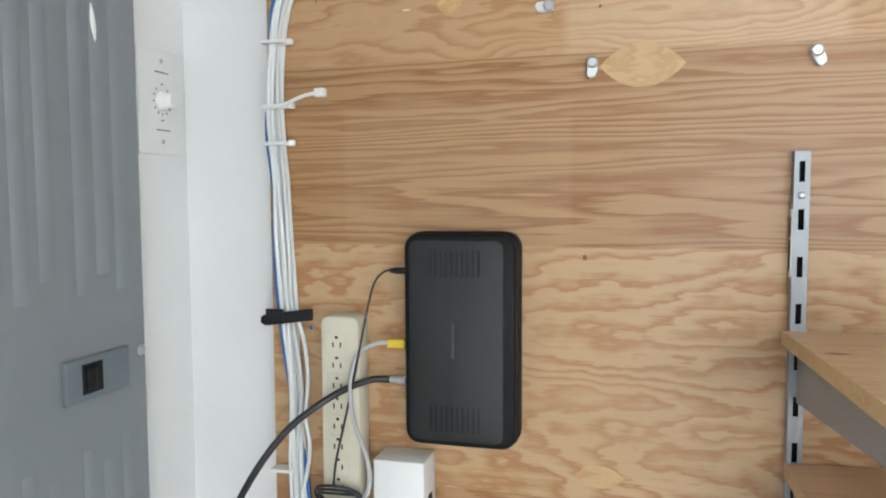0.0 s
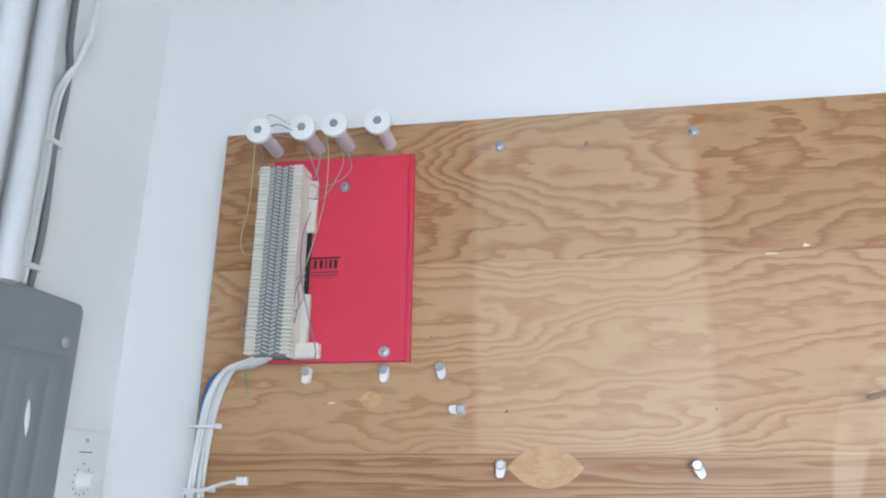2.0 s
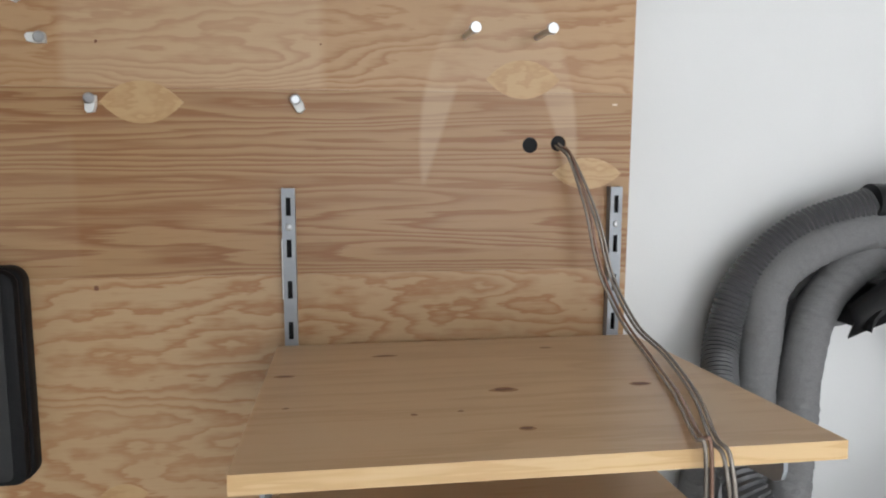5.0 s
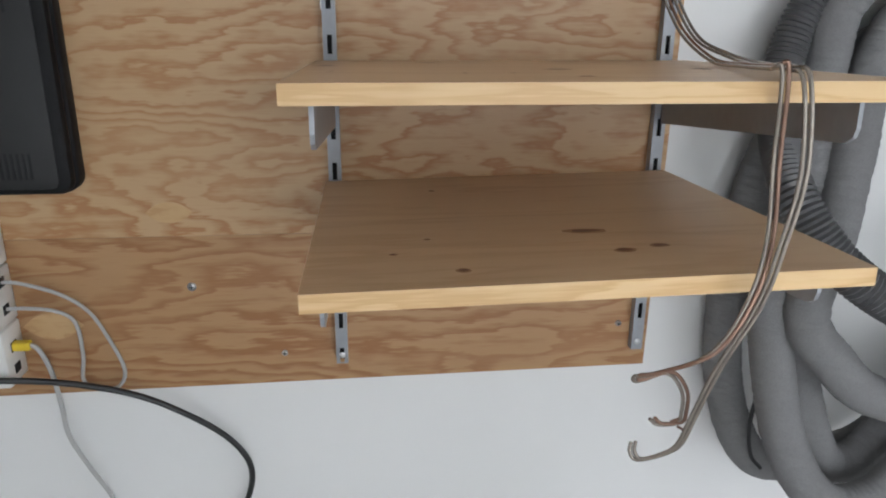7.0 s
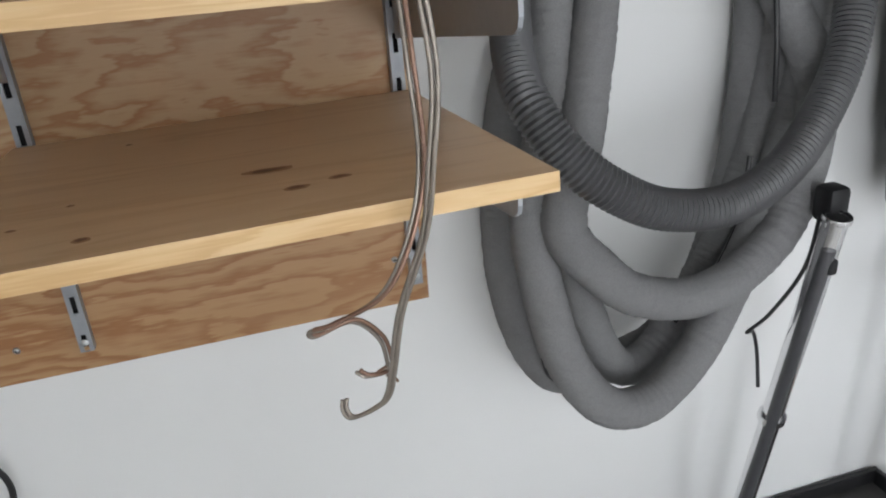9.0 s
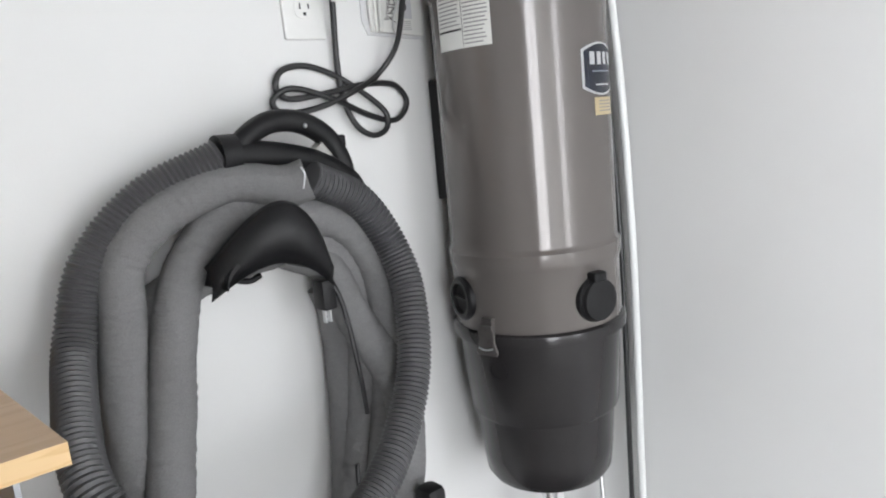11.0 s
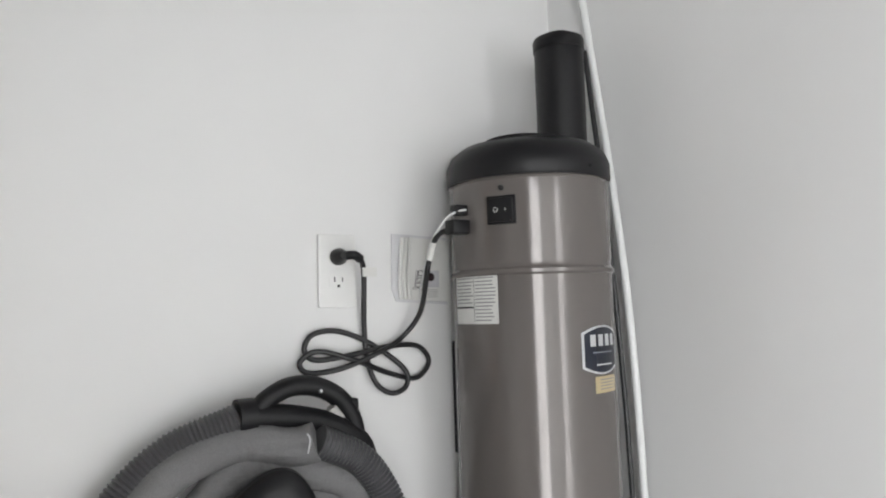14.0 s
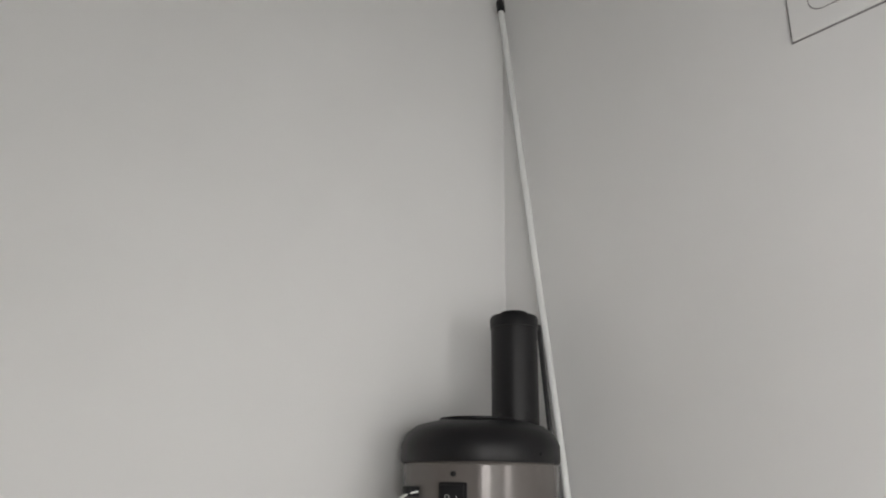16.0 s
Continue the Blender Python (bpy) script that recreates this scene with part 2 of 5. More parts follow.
def tube(points, radius, seg=12, cyclic=False, bm=None, res=10, ribs=None):
    """A swept round cable along a smooth curve through the points. ribs: (pitch, depth) of a corrugated hose."""
    pts = spline([Vector(p) for p in points], res, cyclic)
    if ribs:
        pts = even(pts, ribs[0] / 4)
    b = bmesh.new()
    n = len(pts)
    rings = []
    up = None
    for i, p in enumerate(pts):
        a = pts[i - 1] if i else (pts[-2] if cyclic else pts[0])
        c = pts[i + 1] if i + 1 < n else (pts[1] if cyclic else pts[-1])
        d = (c - a).normalized()
        if up is None:
            up = d.orthogonal().normalized()
        up = (up - d * up.dot(d)).normalized()
        side = d.cross(up)
        r = radius(i / max(1, n - 1)) if callable(radius) else radius
        if ribs:
            r = r - ribs[1] * (0.0, 0.5, 1.0, 0.5)[i % 4]
        rings.append([b.verts.new(p + (up * math.cos(2 * math.pi * k / seg) + side * math.sin(2 * math.pi * k / seg)) * r) for k in range(seg)])
    for a, c in zip(rings, rings[1:]):
        for k in range(seg):
            j = (k + 1) % seg
            b.faces.new((a[k], a[j], c[j], c[k]))
    b.faces.new(rings[0][::-1])
    b.faces.new(rings[-1])
    bmesh.ops.recalc_face_normals(b, faces=b.faces[:])
    return add_bm(bm, b)


def spline(p, res=10, cyclic=False):
    if len(p) < 3:
        return p
    q = [p[-1]] + p + [p[0], p[1]] if cyclic else [p[0] * 2 - p[1]] + p + [p[-1] * 2 - p[-2]]
    out = []
    for i in range(1, len(q) - 2):
        a, b, c, d = q[i - 1], q[i], q[i + 1], q[i + 2]
        for k in range(res):
            t = k / res
            out.append(0.5 * (2 * b + (c - a) * t + (2 * a - 5 * b + 4 * c - d) * t * t + (3 * b - a - 3 * c + d) * t ** 3))
    out.append(q[-2])
    return out


def even(pts, step):
    out, left = [pts[0]], step
    for a, b in zip(pts, pts[1:]):
        d = (b - a).length
        s = left
        while s <= d:
            out.append(a.lerp(b, s / d))
            s += step
        left = s - d
    return out


def prism(outline, depth, m=None, bm=None, bev=0.0):
    """A flat outline of (x, z) pairs, counter-clockwise as seen from -y, standing from y = 0 to y = -depth."""
    b = bmesh.new()
    f = b.faces.new([b.verts.new((x, 0, z)) for x, z in outline])
    r = bmesh.ops.extrude_face_region(b, geom=[f])
    bmesh.ops.translate(b, vec=(0, -depth, 0), verts=[v for v in r["geom"] if isinstance(v, bmesh.types.BMVert)])
    bmesh.ops.recalc_face_normals(b, faces=b.faces[:])
    if bev:
        bmesh.ops.bevel(b, geom=[e for e in b.edges if len(e.link_faces) == 2 and e.calc_face_angle(0) > 0.6], offset=bev, segments=2, profile=0.5, affect="EDGES")
    return add_bm(bm, b, m)


def rounded(w, h, r, seg=5):
    """The outline of a rounded rectangle round the origin."""
    out = []
    for cx, cz, a0 in ((w / 2 - r, h / 2 - r, 0), (-w / 2 + r, h / 2 - r, 90), (-w / 2 + r, -h / 2 + r, 180), (w / 2 - r, -h / 2 + r, 270)):
        for k in range(seg + 1):
            a = radians(a0 + 90 * k / seg)
            out.append((cx + r * math.cos(a), cz + r * math.sin(a)))
    return out


def structure(name, bm, material, label, category):
    return tagged(part(name, bm, material), label, category, "", "structure")


# ---- the room ----
def wall_with_window(name, axis, at, thick, lo, hi, opening, label):
    """A wall across x or y with one window opening through it, in four butted pieces."""
    bm = None
    for u0, u1, z0, z1 in ((lo, opening[0], FLOOR_Z, CEIL_Z), (opening[1], hi, FLOOR_Z, CEIL_Z), (opening[0], opening[1], FLOOR_Z, WIN_Z[0]), (opening[0], opening[1], WIN_Z[1], CEIL_Z)):
        if axis == "x":
            bm = box(u0, u1, at, at + thick, z0, z1, bm=bm)
        else:
            bm = box(at, at + thick, u0, u1, z0, z1, bm=bm)
    return structure(name, bm, WHITE, label, "wall")


structure("wall_back", box(LEFT_X - 0.12, RIGHT_X + 0.12, WALL_Y, WALL_Y + 0.12, FLOOR_Z, CEIL_Z), WHITE, "smooth white painted drywall behind the plywood board", "wall")
wall_with_window("wall_left", "y", LEFT_X - 0.12, 0.12, FRONT_Y, WALL_Y, WIN_LEFT, "white painted wall with the electrical panel")
structure("wall_right", box(RIGHT_X, RIGHT_X + 0.12, FRONT_Y, WALL_Y, FLOOR_Z, CEIL_Z), WHITE, "plain white painted wall meeting the corner", "wall")
wall_with_window("wall_front", "x", FRONT_Y - 0.12, 0.12, LEFT_X - 0.12, RIGHT_X + 0.12, WIN_FRONT, "white painted wall with a window")
BLOCK_X, BLOCK_Z = 0.36, 1.90      # edges of an unseen wall added to dim the left and upper back wall
structure("wall_light_block", box(LEFT_X, BLOCK_X, -1.87, -1.75, FLOOR_Z, CEIL_Z, bm=box(BLOCK_X, RIGHT_X, -1.87, -1.75, BLOCK_Z, CEIL_Z)), WHITE, "plain white unseen wall added to hold window light off the left and top", "wall")
structure("ceiling", box(LEFT_X - 0.12, RIGHT_X + 0.12, FRONT_Y - 0.12, WALL_Y + 0.12, CEIL_Z, CEIL_Z + 0.1), WHITE, "plain white ceiling over the room", "ceiling")
CONCRETE = plain("concrete", (0.46, 0.45, 0.43), 0.75, 0.0, 0.15, 30, 0.3)
structure("floor", box(LEFT_X - 0.12, RIGHT_X + 0.12, FRONT_Y - 0.12, WALL_Y + 0.12, FLOOR_Z - 0.1, FLOOR_Z), CONCRETE, "grey concrete floor of the utility room", "floor")

# ---- the plywood board, with its veneer strips, plugs, screws and cable clips ----
BX0, BX1, BZ0, BZ1 = 0.0, 1.0165, 0.540, 1.696
PLY_EDGE = plain("plywood_edge", (0.42, 0.25, 0.12), 0.7, 0.0, 0.3, 180, 0.3)


def trim(b):
    """Gives the board its slightly out-of-square right and lower edges."""
    for v in b.verts:
        if v.co.x > BX1 - 0.002:
            v.co.x += 0.007 * (v.co.z - 1.115)
        if v.co.z < BZ0 + 0.002:
            v.co.z += 0.009 * v.co.x
    return b


def ring_wall(cx, cz, r, depth, seg=20):
    """A short open tube sunk into the board: the side of a bored hole."""
    b = bmesh.new()
    rings = [[b.verts.new((cx + r * math.cos(2 * math.pi * i / seg), y, cz + r * math.sin(2 * math.pi * i / seg))) for i in range(seg)] for y in (0.0, depth)]
    for i in range(seg):
        j = (i + 1) % seg
        b.faces.new((rings[0][i], rings[0][j], rings[1][j], rings[1][i]))
    b.faces.new(rings[1]).material_index = 1
    return b


HOLES = [(0.890, 1.191, 0.0095), (0.925, 1.193, 0.0095)]
board = tagged(empty("plywood_board", pose(0, 0, 0)), "fir plywood backboard screwed to the white wall", "board")
part("core", trim(box(BX0 + 0.0005, BX1 - 0.0005, 0.003, WALL_Y, BZ0 + 0.0005, BZ1 - 0.0005)), PLY_EDGE, board)
SEAMS = [BZ0, 0.749, 1.040, 1.253, 1.491, BZ1]


def strip_mesh(z0, z1):
    """One veneer strip; where cable holes are bored it is cut into a fan of faces round each of them."""
    mine = [h for h in HOLES if z0 < h[1] < z1]
    if not mine:
        return box(BX0, BX1, 0.0, 0.003, z0 + 0.0002, z1 - 0.0002)
    b = bmesh.new()
    cuts = [BX0] + [(mine[i][0] + mine[i + 1][0]) / 2 for i in range(len(mine) - 1)] + [BX1]
    for (cx, cz, r), x0, x1 in zip(mine, cuts, cuts[1:]):
        seg = 24
        inner, outer = [], []
        for i in range(seg):
            a = 2 * math.pi * i / seg
            c, s = math.cos(a), math.sin(a)
            k = min((x1 - cx) / c if c > 1e-6 else (x0 - cx) / c if c < -1e-6 else 1e9, (z1 - cz) / s if s > 1e-6 else (z0 - cz) / s if s < -1e-6 else 1e9)
            inner.append(b.verts.new((cx + r * c, 0, cz + r * s)))
            outer.append(b.verts.new((cx + k * c, 0, cz + k * s)))
        corners = {}
        for i in range(seg):
            j = (i + 1) % seg
            o, p = outer[i].co, outer[j].co
            extra = []
            if abs(o.x - p.x) > 1e-6 and abs(o.z - p.z) > 1e-6:
                for qx in (x0, x1):
                    for qz in (z0, z1):
                        if (abs(o.x - qx) < 1e-6 or abs(p.x - qx) < 1e-6) and (abs(o.z - qz) < 1e-6 or abs(p.z - qz) < 1e-6):
                            extra = [b.verts.new((qx, 0, qz))]
            b.faces.new([inner[i], outer[i]] + extra + [outer[j], inner[j]])
    bmesh.ops.recalc_face_normals(b, faces=b.faces[:])
    if b.faces[0].normal.y > 0:
        bmesh.ops.reverse_faces(b, faces=b.faces[:])
    return b


for z0, z1, mt in zip(SEAMS, SEAMS[1:], PLY_STRIPS):
    part("veneer_strip", trim(strip_mesh(z0, z1)), mt, board)
for cx, cz, r in HOLES:
    # the dark bottom face stands for the shade deep in the hole
    part("cable_hole", ring_wall(cx, cz, r, 0.0028), [PLY_EDGE, DARK], board, "dark bored cable hole")


def boat(cx, cz, w, h, name="veneer_plug"):
    pts = []
    for k in range(13):
        t = -1 + 2 * k / 12
        pts.append((cx + t * w / 2, cz - (1 - abs(t) ** 2.2) * h / 2))
    for k in range(11):
        t = 1 - 2 * (k + 1) / 12
        pts.append((cx + t * w / 2, cz + (1 - abs(t) ** 2.2) * h / 2))
    return part(name, prism(pts, 0.0005), PLUG, board, "pale boat-shaped veneer plug")


for cx, cz, w, h in ((0.445, 1.237, 0.090, 0.047), (0.880, 1.268, 0.090, 0.045), (0.962, 1.157, 0.088, 0.038), (0.231, 1.316, 0.030, 0.022), (0.250, 0.636, 0.072, 0.036), (0.404, 0.779, 0.055, 0.026)):
    boat(cx, cz, w, h)


def spot(cx, cz, w, h, mat, parent, name, plane="y", at=-0.0006):
    """A small flat irregular oval: a knot or a nick in the wood."""
    b = bmesh.new()
    n = 14
    vs = []
    for i in range(n):
        a = 2 * math.pi * i / n
        k = 0.85 + 0.3 * noise.noise((cx * 40 + math.cos(a), cz * 40 + math.sin(a), w * 90))
        u, v = cx + w / 2 * k * math.cos(a), cz + h / 2 * k * math.sin(a)
        vs.append(b.verts.new((u, at, v) if plane == "y" else (u, v, at)))
    f = b.faces.new(vs if plane != "y" else vs)
    f.normal_update()
    if (plane == "y" and f.normal.y > 0) or (plane == "z" and f.normal.z < 0):
        f.normal_flip()
    return part(name, b, mat, parent)


CHIP = plain("bare_wood_chip", (0.74, 0.62, 0.46), 0.8, 0.0, 0.1, 300)
for cx, cz, w, h, mt in ((0.386, 1.028, 0.007, 0.008, KNOT), (0.40, 1.302, 0.004, 0.004, KNOT), (0.643, 1.304, 0.003, 0.003, KNOT), (0.306, 1.395, 0.003, 0.003, KNOT), (0.765, 1.498, 0.010, 0.005, CHIP), (0.725, 1.489, 0.016, 0.003, CHIP), (0.910, 1.489, 0.012, 0.004, CHIP), (0.995, 1.240, 0.009, 0.003, CHIP), (0.180, 1.313, 0.012, 0.002, CHIP), (0.748, 0.951, 0.004, 0.004, KNOT)):
    spot(cx, cz, w, h, mt, board, "knot" if mt is KNOT else "chip")


def screw(x, z, r, parent, y=0.0, hexed=False):
    b = turned([(r, 0), (r, 0.0012), (r * 0.8, 0.0024), (r * 0.35, 0.003)], 16, pose(x, y, z, 90, 0, 0))
    o = part("screw_head", b, ZINC, parent, "bright zinc screw head", 40)
    part("screw_slot", box(x - r * 0.6, x + r * 0.6, y - 0.0034, y - 0.0028, z - r * 0.13, z + r * 0.13, bm=box(x - r * 0.13, x + r * 0.13, y - 0.0034, y - 0.0028, z - r * 0.6, z + r * 0.6)), DARK, o)
    return o


for x, z, r in ((0.511, 1.650, 0.003), (0.978, 1.644, 0.003), (0.421, 0.683, 0.0055), (0.529, 0.587, 0.004), (0.972, 0.612, 0.004), (0.053, 0.936, 0.004)):
    screw(x, z, r, board)


def cable_clip(x, z, turn):
    """A nail-in cable clip: a translucent plastic saddle with a round zinc nail head."""
    c = tagged(empty("cable_clip", pose(x, 0, z, 0, turn, 0)), "small white plastic cable clip with a zinc nail on the plywood", "clip", "cable clips")
    out = [(-0.0055, 0.004), (-0.0055, -0.013), (-0.002, -0.016), (0.004, -0.014), (0.0055, -0.008), (0.0055, 0.004)]
    part("saddle", prism(out, 0.009, bev=0.001), WHITE_PLASTIC, c)
    part("nail", turned([(0.0022, 0.006), (0.0022, 0.0105), (0.0058, 0.0108), (0.0062, 0.0125), (0.0045, 0.0142)], 16, pose(0, 0, 0, 90, 0, 0)), ZINC, c, "domed zinc nail head", 40)
    return c


for x, z, turn in ((0.147, 1.352, 5), (0.248, 1.353, 0), (0.319, 1.356, -15), (0.346, 1.304, 88), (0.393, 1.240, 4), (0.614, 1.241, -28)):
    cable_clip(x, z, turn)


def washer_bolt(x, z):
    b = tagged(empty("hex_bolt", pose(x, 0, z)), "zinc hex bolt with a washer in the plywood", "bolt", "hex bolts")
    part("washer", turned([(0.0075, 0), (0.0075, 0.0015)], 20, pose(0, 0, 0, 90, 0, 0)), ZINC, b)
    part("head", turned([(0.0052, 0.0016), (0.0052, 0.006), (0.004, 0.0066)], 6, pose(0, 0, 0, 90, 0, 0)), ZINC, b)
    return b


washer_bolt(0.396, 1.654)
washer_bolt(0.648, 1.658)


def peg(x, z):
    p = tagged(empty("steel_peg", pose(x, 0, z)), "bright steel hanging peg with a flat round head", "peg", "pegs")
    part("shank", turned([(0.0035, 0), (0.0035, 0.062)], 14, pose(0, 0, 0, 90, 0, 0)), ZINC, p, "", 40)
    part("head", turned([(0.003, 0.061), (0.0064, 0.063), (0.0064, 0.068), (0.0058, 0.070)], 20, pose(0, 0, 0, 90, 0, 0)), ZINC, p, "round flat head", 40)
    return p


peg(0.810, 1.316)
peg(0.896, 1.317)


# ---- shelf standards, brackets, shelves ----
def standard(x, z0, z1, first):
    s = tagged(empty("shelf_standard", pose(x, 0, 0)), "slotted galvanised shelf standard screwed to the plywood", "shelf track", "shelf standards")
    b = bmesh.new()
    w, d, t = 0.0075, 0.013, 0.0018
    pitch, sl = 0.0485, 0.0105
    cuts = [z0]
    z = first
    while z - sl > z0:
        cuts += [z + sl, z - sl]
        z -= pitch
    cuts = sorted(set([z0] + cuts[1:] + [z1]))
    for u0, u1 in ((-w, -0.0028), (0.0028, w)):
        box(u0, u1, -d, -d + t, z0, z1, bm=b)
    for i in range(0, len(cuts) - 1, 2):
        box(-0.0028, 0.0028, -d, -d + t, cuts[i], cuts[i + 1], bm=b)
    for u0 in (-w, w - t):
        box(u0, u0 + t, -d + t, 0, z0, z1, bm=b)
    part("channel", b, STEEL, s)
    # dark sheet behind the slots: the channel's inner shade given as colour
    part("slot_shade", box(-w + t, w - t, -0.0009, -0.0005, z0 + 0.001, z1 - 0.001), DARK, s)
    for zs in (first - 0.024, z0 + 0.012):
        b2 = turned([(0.004, 0), (0.004, 0.001), (0.002, 0.0022)], 14, pose(0, -d, zs, 90, 0, 0))
        part("screw_head", b2, ZINC, s, "", 40)
    return s


TRACKS = [(0.603, 0.575, 1.141), (0.996, 0.578, 1.141)]
for x, z0, z1 in TRACKS:
    standard(x, z0, z1, 1.120)
sticker = tagged(part("price_sticker", box(0.5943, 0.5955, -0.0120, -0.0015, 1.012, 1.082), WHITE_PLASTIC), "white paper price sticker on a shelf standard", "sticker")
spot_bars = box(0.5938, 0.5943, -0.0085, -0.0045, 1.018, 1.050)
part("print", box(0.5938, 0.5943, -0.0085, -0.0045, 1.054, 1.074, bm=spot_bars), DARK, sticker)


TILT = 2.75      # the shelves rise towards the front


def bracket(x, zback, reach):
    """A pressed-steel shelf bracket: a deep channel that tapers to a rounded nose."""
    k = tagged(empty("shelf_bracket", pose(x, -0.013, zback, -TILT, 0, 0)), "grey steel shelf bracket hooked into a standard", "bracket", "shelf brackets")
    b = bmesh.new()
    prof = [(0.0, -0.001), (0.0, -0.060), (-0.02, -0.058), (-reach + 0.012, -0.034), (-reach + 0.003, -0.029), (-reach, -0.022), (-reach, -0.001)]
    for x0 in (0.0,):
        f0 = [b.verts.new((x0, y, z)) for y, z in prof]
        f1 = [b.verts.new((x0 + 0.0035, y, z)) for y, z in prof]
        b.faces.new(f0)
        b.faces.new(f1[::-1])
        for i in range(len(prof)):
            j = (i + 1) % len(prof)
            b.faces.new((f0[i], f0[j], f1[j], f1[i]))
    bmesh.ops.recalc_face_normals(b, faces=b.faces[:])
    part("arm", b, STEEL, k)
    part("flange", box(-0.0045, 0.0045, -reach, -0.001, -0.0025, -0.0005), STEEL, k)
    return k


THICK = 0.0140


def shelf(x0, x1, depth, zback, knots, label, lean=0.0):
    """A glued pine board. lean: degrees by which its left end hangs lower."""
    s = tagged(empty("shelf", pose(0, -0.0145, zback - x1 * math.sin(radians(lean)), -TILT, -lean, 0)), label, "shelf", "pine shelves")
    n = 4
    for i in range(n):
        y0, y1 = -depth * (i + 1) / n, -depth * i / n
        bm = box(x0, x1, y0, y1, -THICK, 0)
        for f in bm.faces:
            f.material_index = 0 if abs(f.normal.z) > 0.7 else 1
        part("glued_stave", bm, [PINE, PINE_EDGE], s)
    for kx, ky, w, h in knots:
        spot(kx, ky + 0.0145, w * 1.5, h * 1.6, KNOT_RIM, s, "knot_ring", "z", 0.0003)
        spot(kx, ky + 0.0145, w, h, KNOT, s, "knot", "z", 0.0006)
    return s


shelf(0.587, 1.022, 0.396, 0.957, [(0.606, -0.162, 0.016, 0.007), (0.707, -0.088, 0.022, 0.007), (0.892, -0.075, 0.013, 0.005), (0.806, -0.240, 0.022, 0.011), (0.937, -0.240, 0.018, 0.010), (0.614, -0.270, 0.005, 0.003), (0.718, -0.303, 0.005, 0.004), (0.757, -0.299, 0.005, 0.003), (0.80, -0.350, 0.012, 0.008)], "pine shelf board with small knots on steel brackets")
shelf(0.593, 1.007, 0.399, 0.825, [(0.710, -0.378, 0.010, 0.008), (0.828, -0.283, 0.030, 0.012), (0.843, -0.344, 0.014, 0.009), (0.875, -0.335, 0.014, 0.008), (0.711, -0.093, 0.006, 0.005), (0.66, -0.33, 0.006, 0.004), (0.69, -0.29, 0.005, 0.004)], "lower pine shelf board with dark knots on steel brackets", 1.0)
for x, z0, z1 in TRACKS:
    bracket(x, 0.957 - THICK - 0.0005, 0.362)
    bracket(x, 0.825 - THICK - 0.0008 - (1.007 - x) * math.sin(radians(1.0)), 0.352)


# ---- speaker cable from the hole, over the shelves ----
COPPER = plain("copper_strand", (0.27, 0.160, 0.115), 0.22, 0.45, 0.15, 300)
CLEAR = plain("clear_vinyl_cable", (0.27, 0.235, 0.20), 0.20, 0.4, 0.2, 90)


def twin(points, off, parent, name, mat1, mat2, r=0.0016):
    """Two parallel conductors of a speaker cable, as two parts."""
    a = [Vector(p) for p in points]
    part(name, tube(a, r, 8), mat1, parent, "", 60)
    part(name, tube([p + Vector(off) for p in a], r, 8), mat2, parent, "", 60)


speaker = tagged(empty("speaker_cable", pose(0.925, 0, 1.193)), "clear twin speaker cable hanging from a bored hole", "cable")
speaker.matrix_world = pose(0, 0, 0)
wA = [(0.921, -0.008, 1.188), (0.929, -0.028, 1.177), (0.944, -0.049, 1.118), (0.957, -0.062, 1.049), (0.974, -0.091, 0.995), (0.975, -0.170, 0.970), (0.941, -0.301, 0.976), (0.905, -0.407, 0.984), (0.905, -0.423, 0.983), (0.909, -0.422, 0.926), (0.909, -0.429, 0.870), (0.897, -0.436, 0.828), (0.876, -0.435, 0.791), (0.844, -0.421, 0.770), (0.832, -0.415, 0.765), (0.835, -0.413, 0.760), (0.860, -0.407, 0.762), (0.878, -0.398, 0.740), (0.883, -0.391, 0.716), (0.882, -0.388, 0.706), (0.868, -0.384, 0.703), (0.861, -0.383, 0.708)]
wB = [(0.919, -0.008, 1.191), (0.933, -0.028, 1.171), (0.956, -0.052, 1.104), (0.972, -0.065, 1.036), (0.989, -0.097, 0.988), (0.991, -0.171, 0.974), (0.957, -0.302, 0.976), (0.914, -0.413, 0.984), (0.912, -0.437, 0.978), (0.917, -0.442, 0.922), (0.912, -0.440, 0.872), (0.906, -0.433, 0.825), (0.889, -0.421, 0.769), (0.883, -0.407, 0.722), (0.878, -0.400, 0.694), (0.869, -0.392, 0.680), (0.853, -0.386, 0.672), (0.848, -0.382, 0.677), (0.849, -0.380, 0.685)]
twin(wA, (0.003, -0.002, 0.002), speaker, "conductor", CLEAR, COPPER)
twin(wB, (0.003, -0.002, 0.002), speaker, "conductor", CLEAR, CLEAR)
part("bare_end", tube([(0.882, -0.39, 0.704), (0.887, -0.388, 0.700), (0.890, -0.387, 0.695)], 0.0012, 6), COPPER, speaker, "bare copper strands")
part("bare_end", tube([(0.876, -0.389, 0.708), (0.882, -0.391, 0.712)], 0.0012, 6), COPPER, speaker, "bare copper strands")

# ---- electrical panel, switch and conduits on the left wall ----
def lefty(name, y0, y1, z0, z1, x0, x1, mat, parent, bev=0.0, label=""):
    return part(name, box(x0, x1, y0, y1, z0, z1, bev), mat, parent, label)


